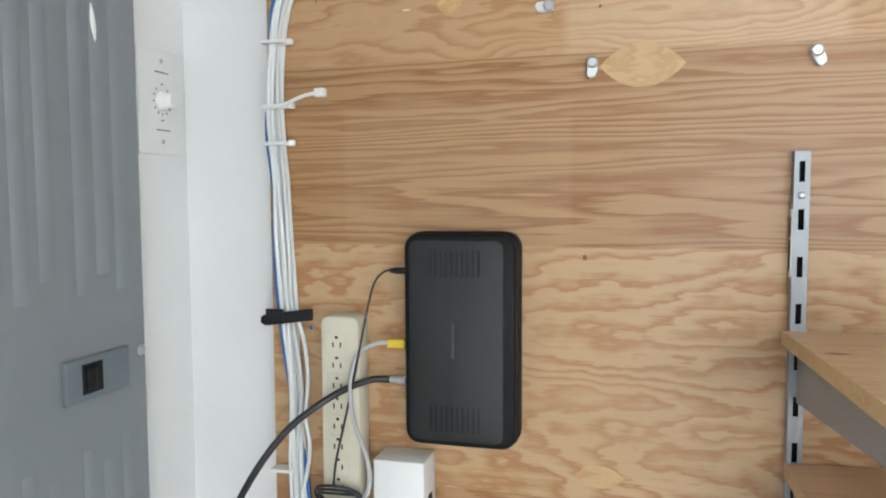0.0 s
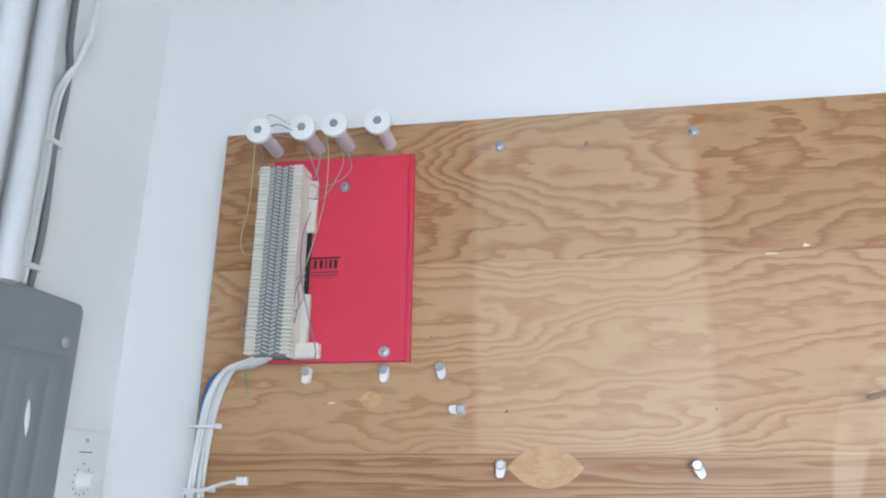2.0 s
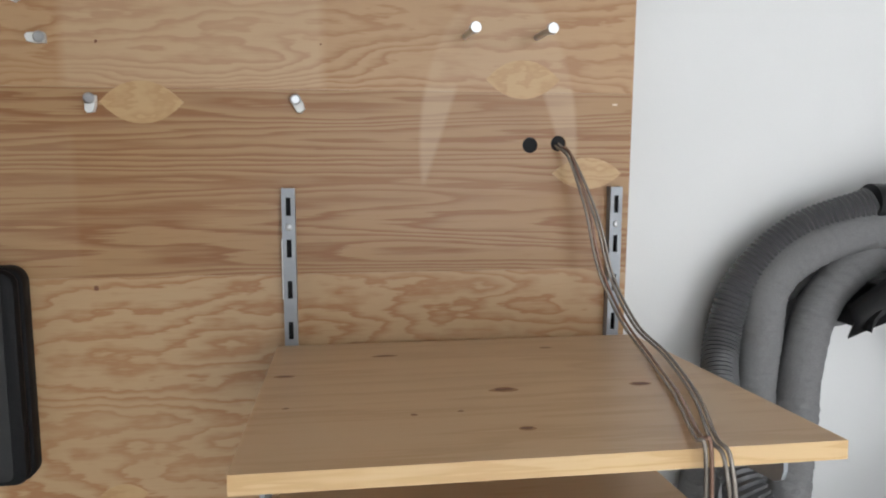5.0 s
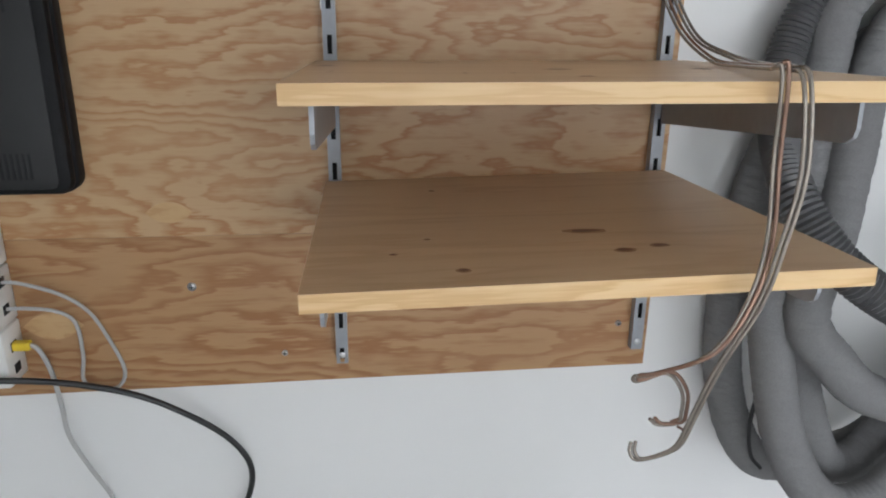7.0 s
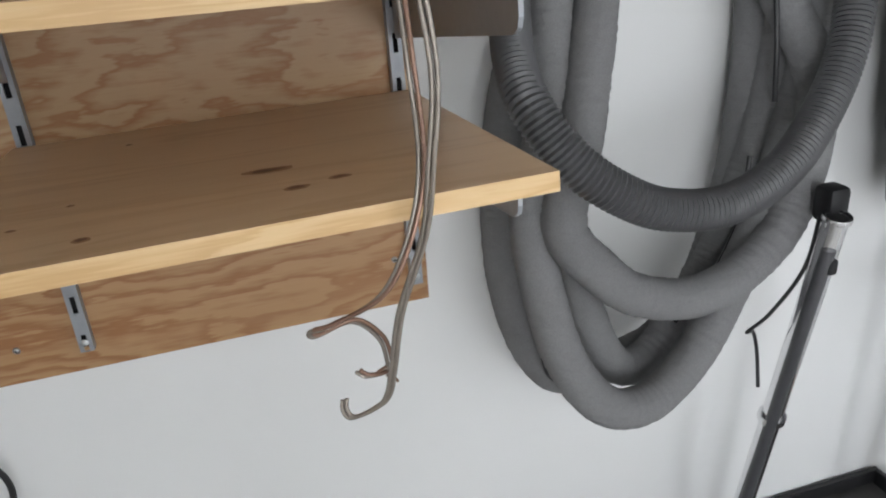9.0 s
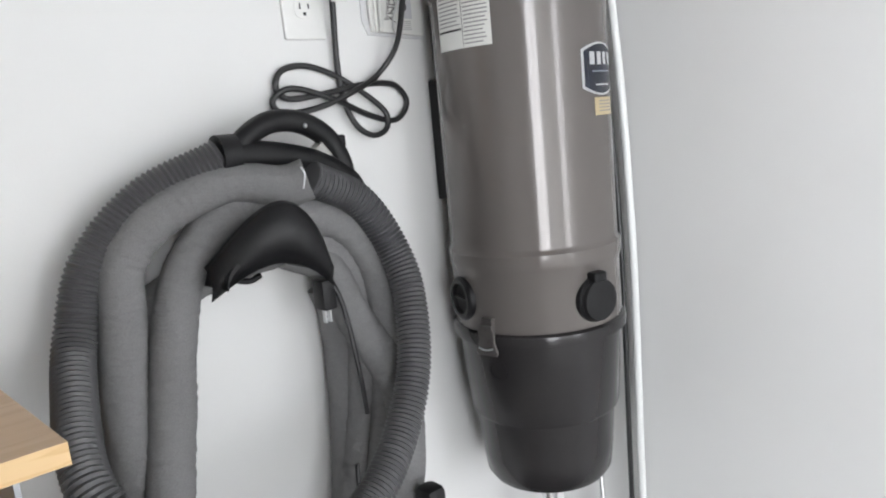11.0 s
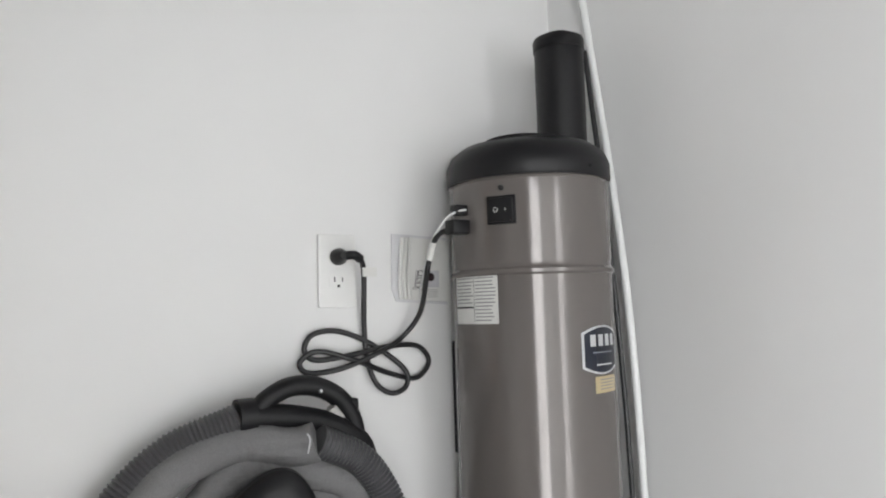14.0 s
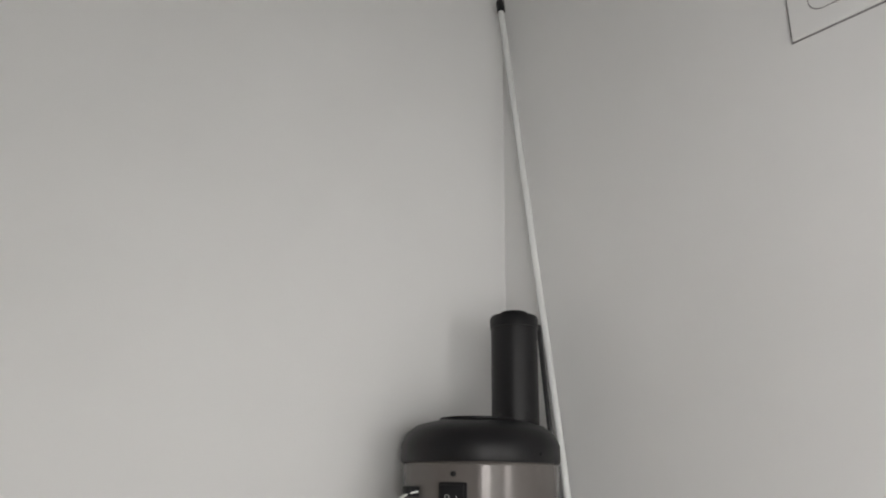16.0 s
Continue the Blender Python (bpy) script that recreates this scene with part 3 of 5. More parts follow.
PX = LEFT_X + 0.012
panel = tagged(empty("electrical_panel", pose(LEFT_X, -0.27, 0.5)), "grey enamelled steel breaker panel mounted on the white wall", "breaker panel")
panel.matrix_world = pose(0, 0, 0)
outline = [(y, z) for y, z in rounded(0.37, 0.96, 0.012)]
to_left = Matrix(((0, -1, 0, 0), (1, 0, 0, 0), (0, 0, 1, 0), (0, 0, 0, 1)))     # x -> y, -y -> x
part("cover", prism(outline, 0.012, Matrix.Translation((LEFT_X, -0.277, 0.945)) @ to_left, bev=0.003), PANEL_GREY, panel, "", 40)
for i, y in enumerate((-0.128, -0.158, -0.188, -0.236, -0.268, -0.30, -0.335)):
    for z0, z1 in ((0.995, 1.345), (0.52, 0.83)):
        b = bmesh.new()
        lo, hi = z0 + 0.02 * (i % 2), z1 - 0.02 * (i % 2)
        rows = []
        for z in (lo, lo + 0.02, hi - 0.02, hi):
            h = 0.0 if z in (lo, hi) else 0.0022
            rows.append([b.verts.new((PX + 0.0002 + dx * h, y + dy, z)) for dx, dy in ((0, -0.010), (1, -0.005), (1, 0.005), (0, 0.010))])
        for r0, r1 in zip(rows, rows[1:]):
            for k in range(3):
                b.faces.new((r0[k], r0[k + 1], r1[k + 1], r1[k]))
        bmesh.ops.recalc_face_normals(b, faces=b.faces[:])
        part("pressed_rib", b, PANEL_GREY, panel, "", 60)
for y, z in ((-0.101, 0.920), (-0.118, 1.374)):
    b = turned([(0.0068, 0), (0.0068, 0.001), (0.004, 0.0035), (0.002, 0.004)], 18, pose(PX, y, z, 0, 90, 0))
    part("cover_screw", b, ZINC, panel, "zinc cover screw", 40)
brk = part("breaker_surround", box(PX, PX + 0.006, -0.224, -0.128, 0.884, 0.931, 0.002), plain("breaker_grey", (0.16, 0.19, 0.215), 0.4, 0, 0.05), panel, "darker grey breaker surround")
part("breaker_opening", box(PX + 0.0055, PX + 0.0066, -0.202, -0.172, 0.892, 0.924), DARK, brk)
part("breaker_toggle", box(PX + 0.006, PX + 0.012, -0.199, -0.186, 0.896, 0.920, 0.0015), BLACK, brk, "black breaker toggle")
part("rating_label", box(PX, PX + 0.0008, -0.335, -0.268, 1.384, 1.404), DARK, panel, "black rating label with a white border")
part("paint_dab", tube([(PX + 0.0005, -0.160, 1.258), (PX + 0.001, -0.162, 1.28), (PX + 0.0005, -0.164, 1.304)], lambda u: 0.0035 * math.sin(math.pi * (0.1 + 0.8 * u)), 8), WHITE_PLASTIC, panel, "smear of white paint", 60)
part("inner_edge", box(PX + 0.0002, PX + 0.0015, -0.445, -0.108, 1.356, 1.3585), PANEL_GREY, panel)

dial = tagged(empty("dial_switch", pose(0, 0, 0)), "white wall plate with a round timer dial beside the breaker panel", "wall switch")
y0, y1, z0, z1 = -0.084, 0.0055, 1.150, 1.277
part("plate", prism(rounded(y1 - y0, z1 - z0, 0.004), 0.006, Matrix.Translation((LEFT_X, (y0 + y1) / 2, (z0 + z1) / 2)) @ to_left, bev=0.0015), WHITE_PLASTIC, dial, "", 40)
kx, ky, kz = LEFT_X + 0.006, -0.038, 1.216
part("knob", turned([(0.0115, 0), (0.0115, 0.003), (0.0100, 0.005), (0.009, 0.016), (0.008, 0.0175)], 28, pose(kx, ky, kz, 0, 90, 0)), WHITE_PLASTIC, dial, "round white dial knob", 40)
TICK = plain("grey_print", (0.16, 0.16, 0.17), 0.6, 0, 0.1)
for k in range(11):
    a = radians(40 + 28 * k)
    part("tick", box(-0.0003, 0.0003, -0.0006, 0.0006, 0.0155, 0.0185, bm=None), TICK, dial).matrix_world = pose(kx + 0.0002, ky, kz) @ Matrix.Rotation(a, 4, "X")
for zz, w in ((kz + 0.034, 0.026), (kz - 0.036, 0.026), (kz + 0.020, 0.004), (kz - 0.024, 0.005)):
    part("print_bar", box(kx, kx + 0.0004, ky - w / 2, ky + w / 2, zz - 0.0007, zz + 0.0007), TICK, dial)
for zz in (kz + 0.048, kz - 0.050):
    part("plate_screw", turned([(0.003, 0), (0.0025, 0.0012)], 12, pose(kx, ky, zz, 0, 90, 0)), ZINC, dial, "", 40)


def conduit(name, y, r, label, x=None):
    c = tagged(empty(name, pose(0, 0, 0)), label, "conduit", "conduits")
    xx = (LEFT_X + 0.016) if x is None else x
    part("pipe", tube([(xx, y, 1.418), (xx, y - 0.004, 1.62), (xx, y - 0.012, 1.9), (xx, y - 0.02, CEIL_Z)], r, 20), plain("painted_pipe", (0.66, 0.67, 0.68), 0.45, 0, 0.04), c, "", 60)


conduit("conduit", -0.288, 0.0145, "white painted conduit rising from the breaker panel")
conduit("conduit", -0.238, 0.0145, "white painted conduit rising beside its twin")
GREY_CABLE = plain("grey_cable", (0.17, 0.17, 0.18), 0.5, 0, 0.1)
WHITE_CABLE = plain("white_cable", (0.72, 0.73, 0.72), 0.45, 0, 0.05, 200)
OFF_CABLE = plain("offwhite_cable", (0.60, 0.61, 0.60), 0.5, 0, 0.06, 200)
BLUE_CABLE = plain("blue_cable", (0.045, 0.16, 0.42), 0.45, 0, 0.08)
cl = tagged(empty("cable_run", pose(0, 0, 0)), "grey and white cables clipped up the wall above the breaker panel", "cables")
part("grey_cable", tube([(LEFT_X + 0.006, -0.186, 1.426), (LEFT_X + 0.006, -0.182, 1.50), (LEFT_X + 0.006, -0.188, 1.60), (LEFT_X + 0.006, -0.186, 1.70), (LEFT_X + 0.006, -0.20, 1.9), (LEFT_X + 0.006, -0.2, CEIL_Z)], 0.0042, 10), GREY_CABLE, cl, "", 60)
for dy in (-0.012, -0.020):
    part("white_cable", tube([(LEFT_X + 0.006, -0.184 + dy, 1.426), (LEFT_X + 0.006, -0.182 + dy, 1.55), (LEFT_X + 0.008, -0.185 + dy, 1.66), (LEFT_X + 0.012, -0.175, 1.76 + dy), (LEFT_X + 0.012, -0.165, 1.9), (LEFT_X + 0.012, -0.165, CEIL_Z)], 0.0034, 10), WHITE_CABLE, cl, "", 60)
for z in (1.445, 1.60):
    part("staple", box(LEFT_X, LEFT_X + 0.0105, -0.2085, -0.1765, z, z + 0.007, 0.001), WHITE_PLASTIC, cl)

# ---- punch-down block, red cover, wire spools ----
cover = tagged(empty("red_cover", pose(0, 0, 0)), "red plastic backing sheet screwed to the plywood behind the punch-down block", "cover")
part("sheet", box(0.080, 0.275, -0.010, -0.004, 1.363, 1.646, 0.001), RED, cover)
part("sheet_back", box(0.085, 0.270, -0.004, 0.0, 1.368, 1.641), RED, cover)
part("lip", box(0.2755, 0.2805, -0.012, 0.0, 1.363, 1.646, 0.001), RED, cover)
INK = plain("black_ink", (0.02, 0.008, 0.012), 0.5, 0, 0.1)
logo = box(0.144, 0.184, -0.0106, -0.010, 1.5005, 1.5025)
for k, (u, w) in enumerate(((0.150, 0.0035), (0.158, 0.004), (0.165, 0.0025), (0.171, 0.0035), (0.178, 0.0045))):
    box(u - w / 2, u + w / 2, -0.0106, -0.010, 1.487, 1.4985, bm=logo)
part("logo_mark", logo, INK, cover, "black printed trade mark as plain bars")
part("print_bar", box(0.146, 0.182, -0.0106, -0.010, 1.4805, 1.4825, bm=box(0.146, 0.182, -0.0106, -0.010, 1.4765, 1.4785, bm=box(0.153, 0.175, -0.0106, -0.010, 1.4735, 1.4745))), plain("faint_ink", (0.22, 0.02, 0.045), 0.5, 0, 0.1), cover)
for x, z in ((0.248, 1.375), (0.185, 1.602), (0.060, 1.634)):
    wy = -0.010 if x > 0.08 else 0.0
    w = part("washer", turned([(0.0072, 0), (0.0072, 0.0014), (0.0045, 0.0016), (0.0042, 0.0045), (0.003, 0.005)], 18, pose(x, wy, z, 90, 0, 0)), ZINC, cover, "", 40)
    part("screw_slot", box(x - 0.002, x + 0.002, wy - 0.0053, wy - 0.0049, z - 0.0006, z + 0.0006), DARK, w)

block = tagged(empty("punch_down_block", pose(0.006, 0, 0)), "ivory telephone punch-down block with rows of metal clips and loose wires", "terminal block")
CREAM = plain("cream_plastic", (0.70, 0.67, 0.58), 0.4, 0, 0.05, 80)
bz0, bz1 = 1.366, 1.622
part("body", box(0.082, 0.124, -0.046, -0.014, bz0, bz1, 0.001), plain("block_grey", (0.19, 0.195, 0.185), 0.6, 0, 0.15, 400), block)
part("side_wall", box(0.1245, 0.131, -0.040, -0.012, bz0, bz1), CREAM, block)
part("standoff", box(0.131, 0.142, -0.018, -0.010, bz0 + 0.17, bz1 - 0.012, 0.001), CREAM, block)
part("standoff", box(0.131, 0.142, -0.018, -0.010, bz0 + 0.012, bz0 + 0.085, 0.001), CREAM, block)
part("foot", box(0.128, 0.160, -0.026, -0.010, bz0, bz0 + 0.020, 0.002), CREAM, block)
# dark fill that paints the shade between the standoffs
part("standoff_gap_shade", box(0.1312, 0.137, -0.0135, -0.0102, bz0 + 0.085, bz1 - 0.085), DARK, block)
tooth = box(-0.0065, 0.0065, -0.052, -0.034, -0.0019, 0.0019, 0.0006, 1)
tmesh = bpy.data.meshes.new("tooth")
tooth.to_mesh(tmesh)
tooth.free()
tmesh.materials.append(CREAM)
clipb = box(-0.0034, 0.0034, -0.0495, -0.046, -0.0011, 0.0011)
cmesh = bpy.data.meshes.new("terminal")
clipb.to_mesh(cmesh)
clipb.free()
cmesh.materials.append(plain("tinned_clip", (0.52, 0.53, 0.50), 0.45, 0.3, 0.15, 300))
ROWS = 50
for i in range(ROWS):
    z = bz0 + 0.004 + (bz1 - bz0 - 0.008) * i / (ROWS - 1)
    for x in (0.0795, 0.1265):
        o = new("tooth", tmesh)
        o.parent, o.location = block, (x, 0, z)
    for j in range(4):
        o = new("terminal", cmesh)
        o.parent, o.location = block, (0.0895 + 0.009 * j, 0, z + (0.0011 if j % 2 else -0.0006))
        o.rotation_euler = (0, 0.35 if j % 2 else -0.35, 0)
WIRES = [plain("wire_" + n, c, 0.45, 0, 0.05) for n, c in (("violet", (0.33, 0.31, 0.37)), ("tan", (0.40, 0.32, 0.25)), ("grey", (0.33, 0.33, 0.34)), ("yellow", (0.50, 0.42, 0.26)), ("blue", (0.16, 0.20, 0.33)))]
jumpers = [
    [(0.138, -0.03, 1.60), (0.160, -0.05, 1.586), (0.190, -0.055, 1.595), (0.199, -0.05, 1.615), (0.190, -0.06, 1.64), (0.176, -0.066, 1.656)],
    [(0.135, -0.03, 1.58), (0.165, -0.055, 1.570), (0.186, -0.06, 1.600), (0.190, -0.06, 1.625), (0.175, -0.066, 1.655)],
    [(0.132, -0.035, 1.61), (0.150, -0.05, 1.60), (0.160, -0.06, 1.63), (0.170, -0.066, 1.655)],
    [(0.130, -0.045, 1.46), (0.150, -0.06, 1.48), (0.168, -0.06, 1.56), (0.172, -0.065, 1.62), (0.168, -0.068, 1.655)],
    [(0.140, -0.03, 1.56), (0.139, -0.05, 1.52), (0.140, -0.05, 1.47), (0.152, -0.05, 1.42), (0.162, -0.04, 1.375), (0.158, -0.03, 1.366)],
    [(0.130, -0.04, 1.40), (0.140, -0.05, 1.43), (0.137, -0.05, 1.455), (0.144, -0.045, 1.472)],
    [(0.131, -0.04, 1.42), (0.146, -0.05, 1.44), (0.139, -0.05, 1.465)],
    [(0.130, -0.04, 1.41), (0.136, -0.052, 1.45), (0.147, -0.05, 1.462)],
    [(0.075, -0.045, 1.50), (0.052, -0.03, 1.505), (0.040, -0.02, 1.53), (0.052, -0.03, 1.58), (0.066, -0.06, 1.650)],
    [(0.075, -0.045, 1.44), (0.064, -0.02, 1.50), (0.072, -0.02, 1.57), (0.075, -0.06, 1.648)],
    [(0.060, -0.01, 1.38), (0.052, -0.02, 1.42), (0.062, -0.02, 1.48), (0.070, -0.04, 1.51)],
    [(0.070, -0.045, 1.395), (0.058, -0.02, 1.41), (0.062, -0.02, 1.44)],
    [(0.140, -0.066, 1.640), (0.150, -0.05, 1.61), (0.156, -0.05, 1.59), (0.150, -0.04, 1.575)],
    [(0.120, -0.072, 1.668), (0.100, -0.075, 1.680), (0.090, -0.075, 1.684), (0.086, -0.075, 1.680)],
    [(0.122, -0.072, 1.660), (0.105, -0.076, 1.668), (0.092, -0.075, 1.667)],
    [(0.120, -0.072, 1.650), (0.104, -0.074, 1.653), (0.094, -0.07, 1.650)],
]
for i, p in enumerate(jumpers):
    part("jumper_wire", tube(p, 0.00075, 6), WIRES[i % 5], block, "", 60)


def spool(x, z):
    s = tagged(empty("wire_spool", pose(x, 0, z)), "white plastic mushroom wire post with a hexagonal hole on the board", "wire post", "wire posts")
    part("stem", turned([(0.0095, 0), (0.0085, 0.062)], 20, pose(0, 0, 0, 90, 0, 0)), plain("pinkish_plastic", (0.66, 0.60, 0.60), 0.4, 0, 0.03), s, "", 40)
    part("flange", turned([(0.0085, 0.0615), (0.0175, 0.063), (0.0185, 0.066), (0.0175, 0.070), (0.0075, 0.0712)], 32, pose(0, 0, 0, 90, 0, 0)), WHITE_PLASTIC, s, "round white flange", 40)
    part("hex_recess", turned([(0.0062, 0.0711), (0.0062, 0.0716)], 6, pose(0, 0, 0, 90, 0, 0)), plain("recess_grey", (0.22, 0.23, 0.24), 0.6, 0, 0.2), s)
    return s


for x in (0.079, 0.140, 0.184, 0.243):
    spool(x, 1.6655 + 0.002 * (x > 0.15))

# ---- bundle of white and blue cables down the left edge ----
bundle = tagged(empty("cable_bundle", pose(0, 0, 0)), "bundle of white and blue network cables tied down the board's edge", "cable bundle")
random.seed(4)
for i in range(9):
    dx, dy = (i % 3) * 0.0058 - 0.004, -(i // 3) * 0.0052 - 0.004
    j = lambda s: random.uniform(-s, s)
    pts = [(0.102 + 0.006 * (i % 3), dy - 0.02, 1.372), (0.080 + dx, dy - 0.016, 1.360 + j(0.003)), (0.045 + dx, dy - 0.006, 1.352 + 0.003 * (i % 3)), (0.024 + dx, dy, 1.325 + j(0.004)), (0.016 + dx + j(0.002), dy, 1.27), (0.012 + dx + j(0.002), dy, 1.20), (0.017 + dx + j(0.002), dy, 1.12), (0.020 + dx + j(0.003), dy, 1.04), (0.026 + dx + j(0.002), dy, 0.95), (0.032 + dx + j(0.005), dy, 0.86), (0.034 + dx + j(0.006), dy, 0.76), (0.036 + dx, dy, 0.64), (0.035 + dx, dy, 0.545), (0.03 + dx, dy - 0.002, 0.40), (0.0 + dx, dy, 0.1), (-0.03 + dx, dy, FLOOR_Z + 0.004)]
    part("white_cable", tube(pts, 0.0028, 8), WHITE_CABLE if i % 4 else OFF_CABLE, bundle, "", 60)
part("white_cable", tube([(0.034, -0.014, 0.96), (0.048, -0.016, 0.93), (0.054, -0.016, 0.88), (0.050, -0.016, 0.83), (0.055, -0.016, 0.79), (0.050, -0.016, 0.755), (0.042, -0.014, 0.73)], 0.0026, 8), WHITE_CABLE, bundle, "", 60)
for k in range(2):
    pts = [(0.085 + 0.004 * k, -0.012, 1.366), (0.040, -0.010, 1.357), (0.012 + 0.003 * k, -0.006, 1.33), (0.006, -0.005, 1.26), (0.0 + 0.004 * k, -0.005, 1.18), (0.008, -0.005, 1.10), (0.008, -0.005, 1.0), (0.018 + 0.006 * k, -0.005, 0.9), (0.046, -0.005, 0.74), (0.048, -0.005, 0.64), (0.03, -0.01, 0.5), (0.01, -0.01, 0.2), (-0.02, -0.01, FLOOR_Z + 0.004)]
    part("blue_cable", tube(pts, 0.0027, 8), BLUE_CABLE, bundle, "blue network cable", 60)
part("green_wire", tube([(0.070, -0.022, 1.352), (0.074, -0.022, 1.335), (0.075, -0.02, 1.322)], 0.0007, 6), plain("green_wire", (0.04, 0.25, 0.14), 0.5), bundle, "thin green wire end")


def zip_tie(z, tail=False):
    t = tagged(empty("cable_tie", pose(0, 0, 0)), "white nylon cable tie round the cable bundle", "cable tie", "cable ties")
    part("strap", box(0.002, 0.034, -0.0215, -0.0005, z - 0.002, z + 0.002, 0.0008), WHITE_PLASTIC, t)
    part("head", box(0.032, 0.039, -0.014, -0.006, z - 0.003, z + 0.004, 0.001), WHITE_PLASTIC, t)
    if tail:
        part("tail", tube([(0.0, -0.016, z - 0.004), (0.03, -0.022, z), (0.06, -0.03, z + 0.008), (0.082, -0.034, z + 0.011)], 0.0022, 6), WHITE_PLASTIC, t)
        part("mount", box(0.078, 0.091, -0.038, -0.028, z + 0.006, z + 0.016, 0.0015), WHITE_PLASTIC, t)


zip_tie(1.283)
zip_tie(1.207, True)
zip_tie(1.162)
zip_tie(0.757)
strap = tagged(empty("hook_strap", pose(0, 0, 0)), "black hook-and-loop strap round the white cables", "strap")
part("band", prism([(-0.006, -0.0075), (0.056, 0.001), (0.056, 0.015), (-0.004, 0.0075), (-0.012, 0.004), (-0.013, -0.004)], 0.006, pose(0.010, -0.022, 0.948), bev=0.0015), BLACK, strap, "", 40)
part("fold", box(0.006, 0.030, -0.0305, -0.0285, 0.944, 0.962, 0.0008), BLACK, strap)

# ---- modem, power strip, jack boxes, cords ----
modem = tagged(empty("modem", pose(0, 0, 0)), "black plastic cable modem hung upright on the plywood", "modem")
mx0, mx1, mz0, mz1 = 0.184, 0.316, 0.811, 1.057
part("base", prism(rounded(mx1 - mx0, mz1 - mz0, 0.018), 0.020, pose((mx0 + mx1) / 2, -0.001, (mz0 + mz1) / 2), bev=0.002), MATTE_BLACK, modem, "", 40)
part("cover", prism(rounded(mx1 - mx0 - 0.003, mz1 - mz0 - 0.003, 0.017), 0.018, pose((mx0 + mx1) / 2, -0.0215, (mz0 + mz1) / 2), bev=0.007), MATTE_BLACK, modem, "", 40)
part("raised_face", prism(rounded(mx1 - mx0 - 0.024, mz1 - mz0 - 0.018, 0.010), 0.0015, pose((mx0 + mx1) / 2 - 0.003, -0.0395, (mz0 + mz1) / 2), bev=0.0006), plain("charcoal_face", (0.0085, 0.0088, 0.0095), 0.55, 0, 0.08, 400, 0.15), modem, "", 40)
for zc in (mz1 - 0.035, mz0 + 0.035):
    for k in range(10):
        u = mx0 + 0.034 + 0.0062 * k
        part("vent_slot", box(u - 0.0014, u + 0.0014, -0.0416, -0.0409, zc - 0.0145, zc + 0.0145), DARK, modem)
part("maker_mark", box(0.2425, 0.2455, -0.0414, -0.0409, 0.915, 0.955), plain("grey_emboss", (0.05, 0.052, 0.055), 0.3), modem)

strip = tagged(empty("power_strip", pose(0, 0, 0)), "ivory power strip with a row of three-pin sockets on the plywood", "power strip")
sx0, sx1, sz0, sz1 = 0.080, 0.129, 0.660, 0.957
part("case", prism(rounded(sx1 - sx0, sz1 - sz0, 0.011), 0.034, pose((sx0 + sx1) / 2, -0.001, (sz0 + sz1) / 2), bev=0.004), IVORY, strip, "", 40)
for k in range(10):
    zc = 0.926 - 0.0245 * k
    sk = part("socket_face", prism(rounded(0.026, 0.021, 0.003), 0.0006, pose(0.101, -0.035, zc)), IVORY, strip)
    xx = 0.101
    for u, w, h, dz in ((-0.0045, 0.0016, 0.006, -0.003), (0.0050, 0.0016, 0.006, -0.003), (0.0, 0.0034, 0.003, 0.006)):
        part("socket_slot", box(xx + u - w / 2, xx + u + w / 2, -0.0362, -0.0355, zc + dz - h / 2, zc + dz + h / 2), DARK, sk)

def jack_box(z0, z1, jacks):
    j = tagged(empty("jack_box", pose(0, 0, 0)), "white plastic surface jack box on the plywood", "jack box", "jack boxes")
    part("housing", box(0.150, 0.212, -0.050, -0.001, z0, z1, 0.003), WHITE_PLASTIC, j, "", 40)
    for zz in jacks:
        part("port", box(0.2119, 0.2128, -0.034, -0.020, zz - 0.006, zz + 0.006), DARK, j, "dark jack port")


jack_box(0.724, 0.795, (0.745,))
jack_box(0.652, 0.7225, (0.706, 0.672))
jack_box(0.578, 0.6505, (0.624, 0.596))

CABLE_BLACK = plain("black_cable", (0.018, 0.018, 0.019), 0.35, 0, 0.1)
GREY_CORD = plain("grey_patch_cord", (0.42, 0.42, 0.41), 0.45, 0, 0.06)
YELLOW = plain("yellow_boot", (0.72, 0.52, 0.03), 0.4, 0, 0.05)
coax = tagged(empty("coax_cable", pose(0, 0, 0)), "thick black coaxial cable looping from the modem down the wall", "cable")
part("jacket", tube([(0.164, -0.022, 0.882), (0.140, -0.032, 0.882), (0.105, -0.062, 0.868), (0.060, -0.085, 0.832), (0.020, -0.10, 0.775), (-0.01, -0.105, 0.71), (-0.015, -0.105, 0.65), (0.02, -0.10, 0.628), (0.08, -0.09, 0.616), (0.17, -0.07, 0.602), (0.26, -0.045, 0.582), (0.345, -0.03, 0.552), (0.41, -0.018, 0.508), (0.452, -0.008, 0.465), (0.474, -0.006, 0.422), (0.468, -0.006, 0.375), (0.440, -0.006, 0.32), (0.40, -0.006, 0.25), (0.37, -0.01, 0.15), (0.36, -0.02, 0.03), (0.36, -0.06, FLOOR_Z + 0.005), (0.36, -0.2, FLOOR_Z + 0.005)], 0.0040, 10), CABLE_BLACK, coax, "", 60)
part("connector", turned([(0.0045, 0), (0.0045, 0.009), (0.0058, 0.010), (0.0058, 0.019)], 12, pose(0.163, -0.022, 0.882, 0, 90, 0)), ZINC, coax, "metal screw connector", 40)
pc = tagged(empty("patch_cord", pose(0, 0, 0)), "grey patch cord with a yellow boot plugged into the modem", "cable")
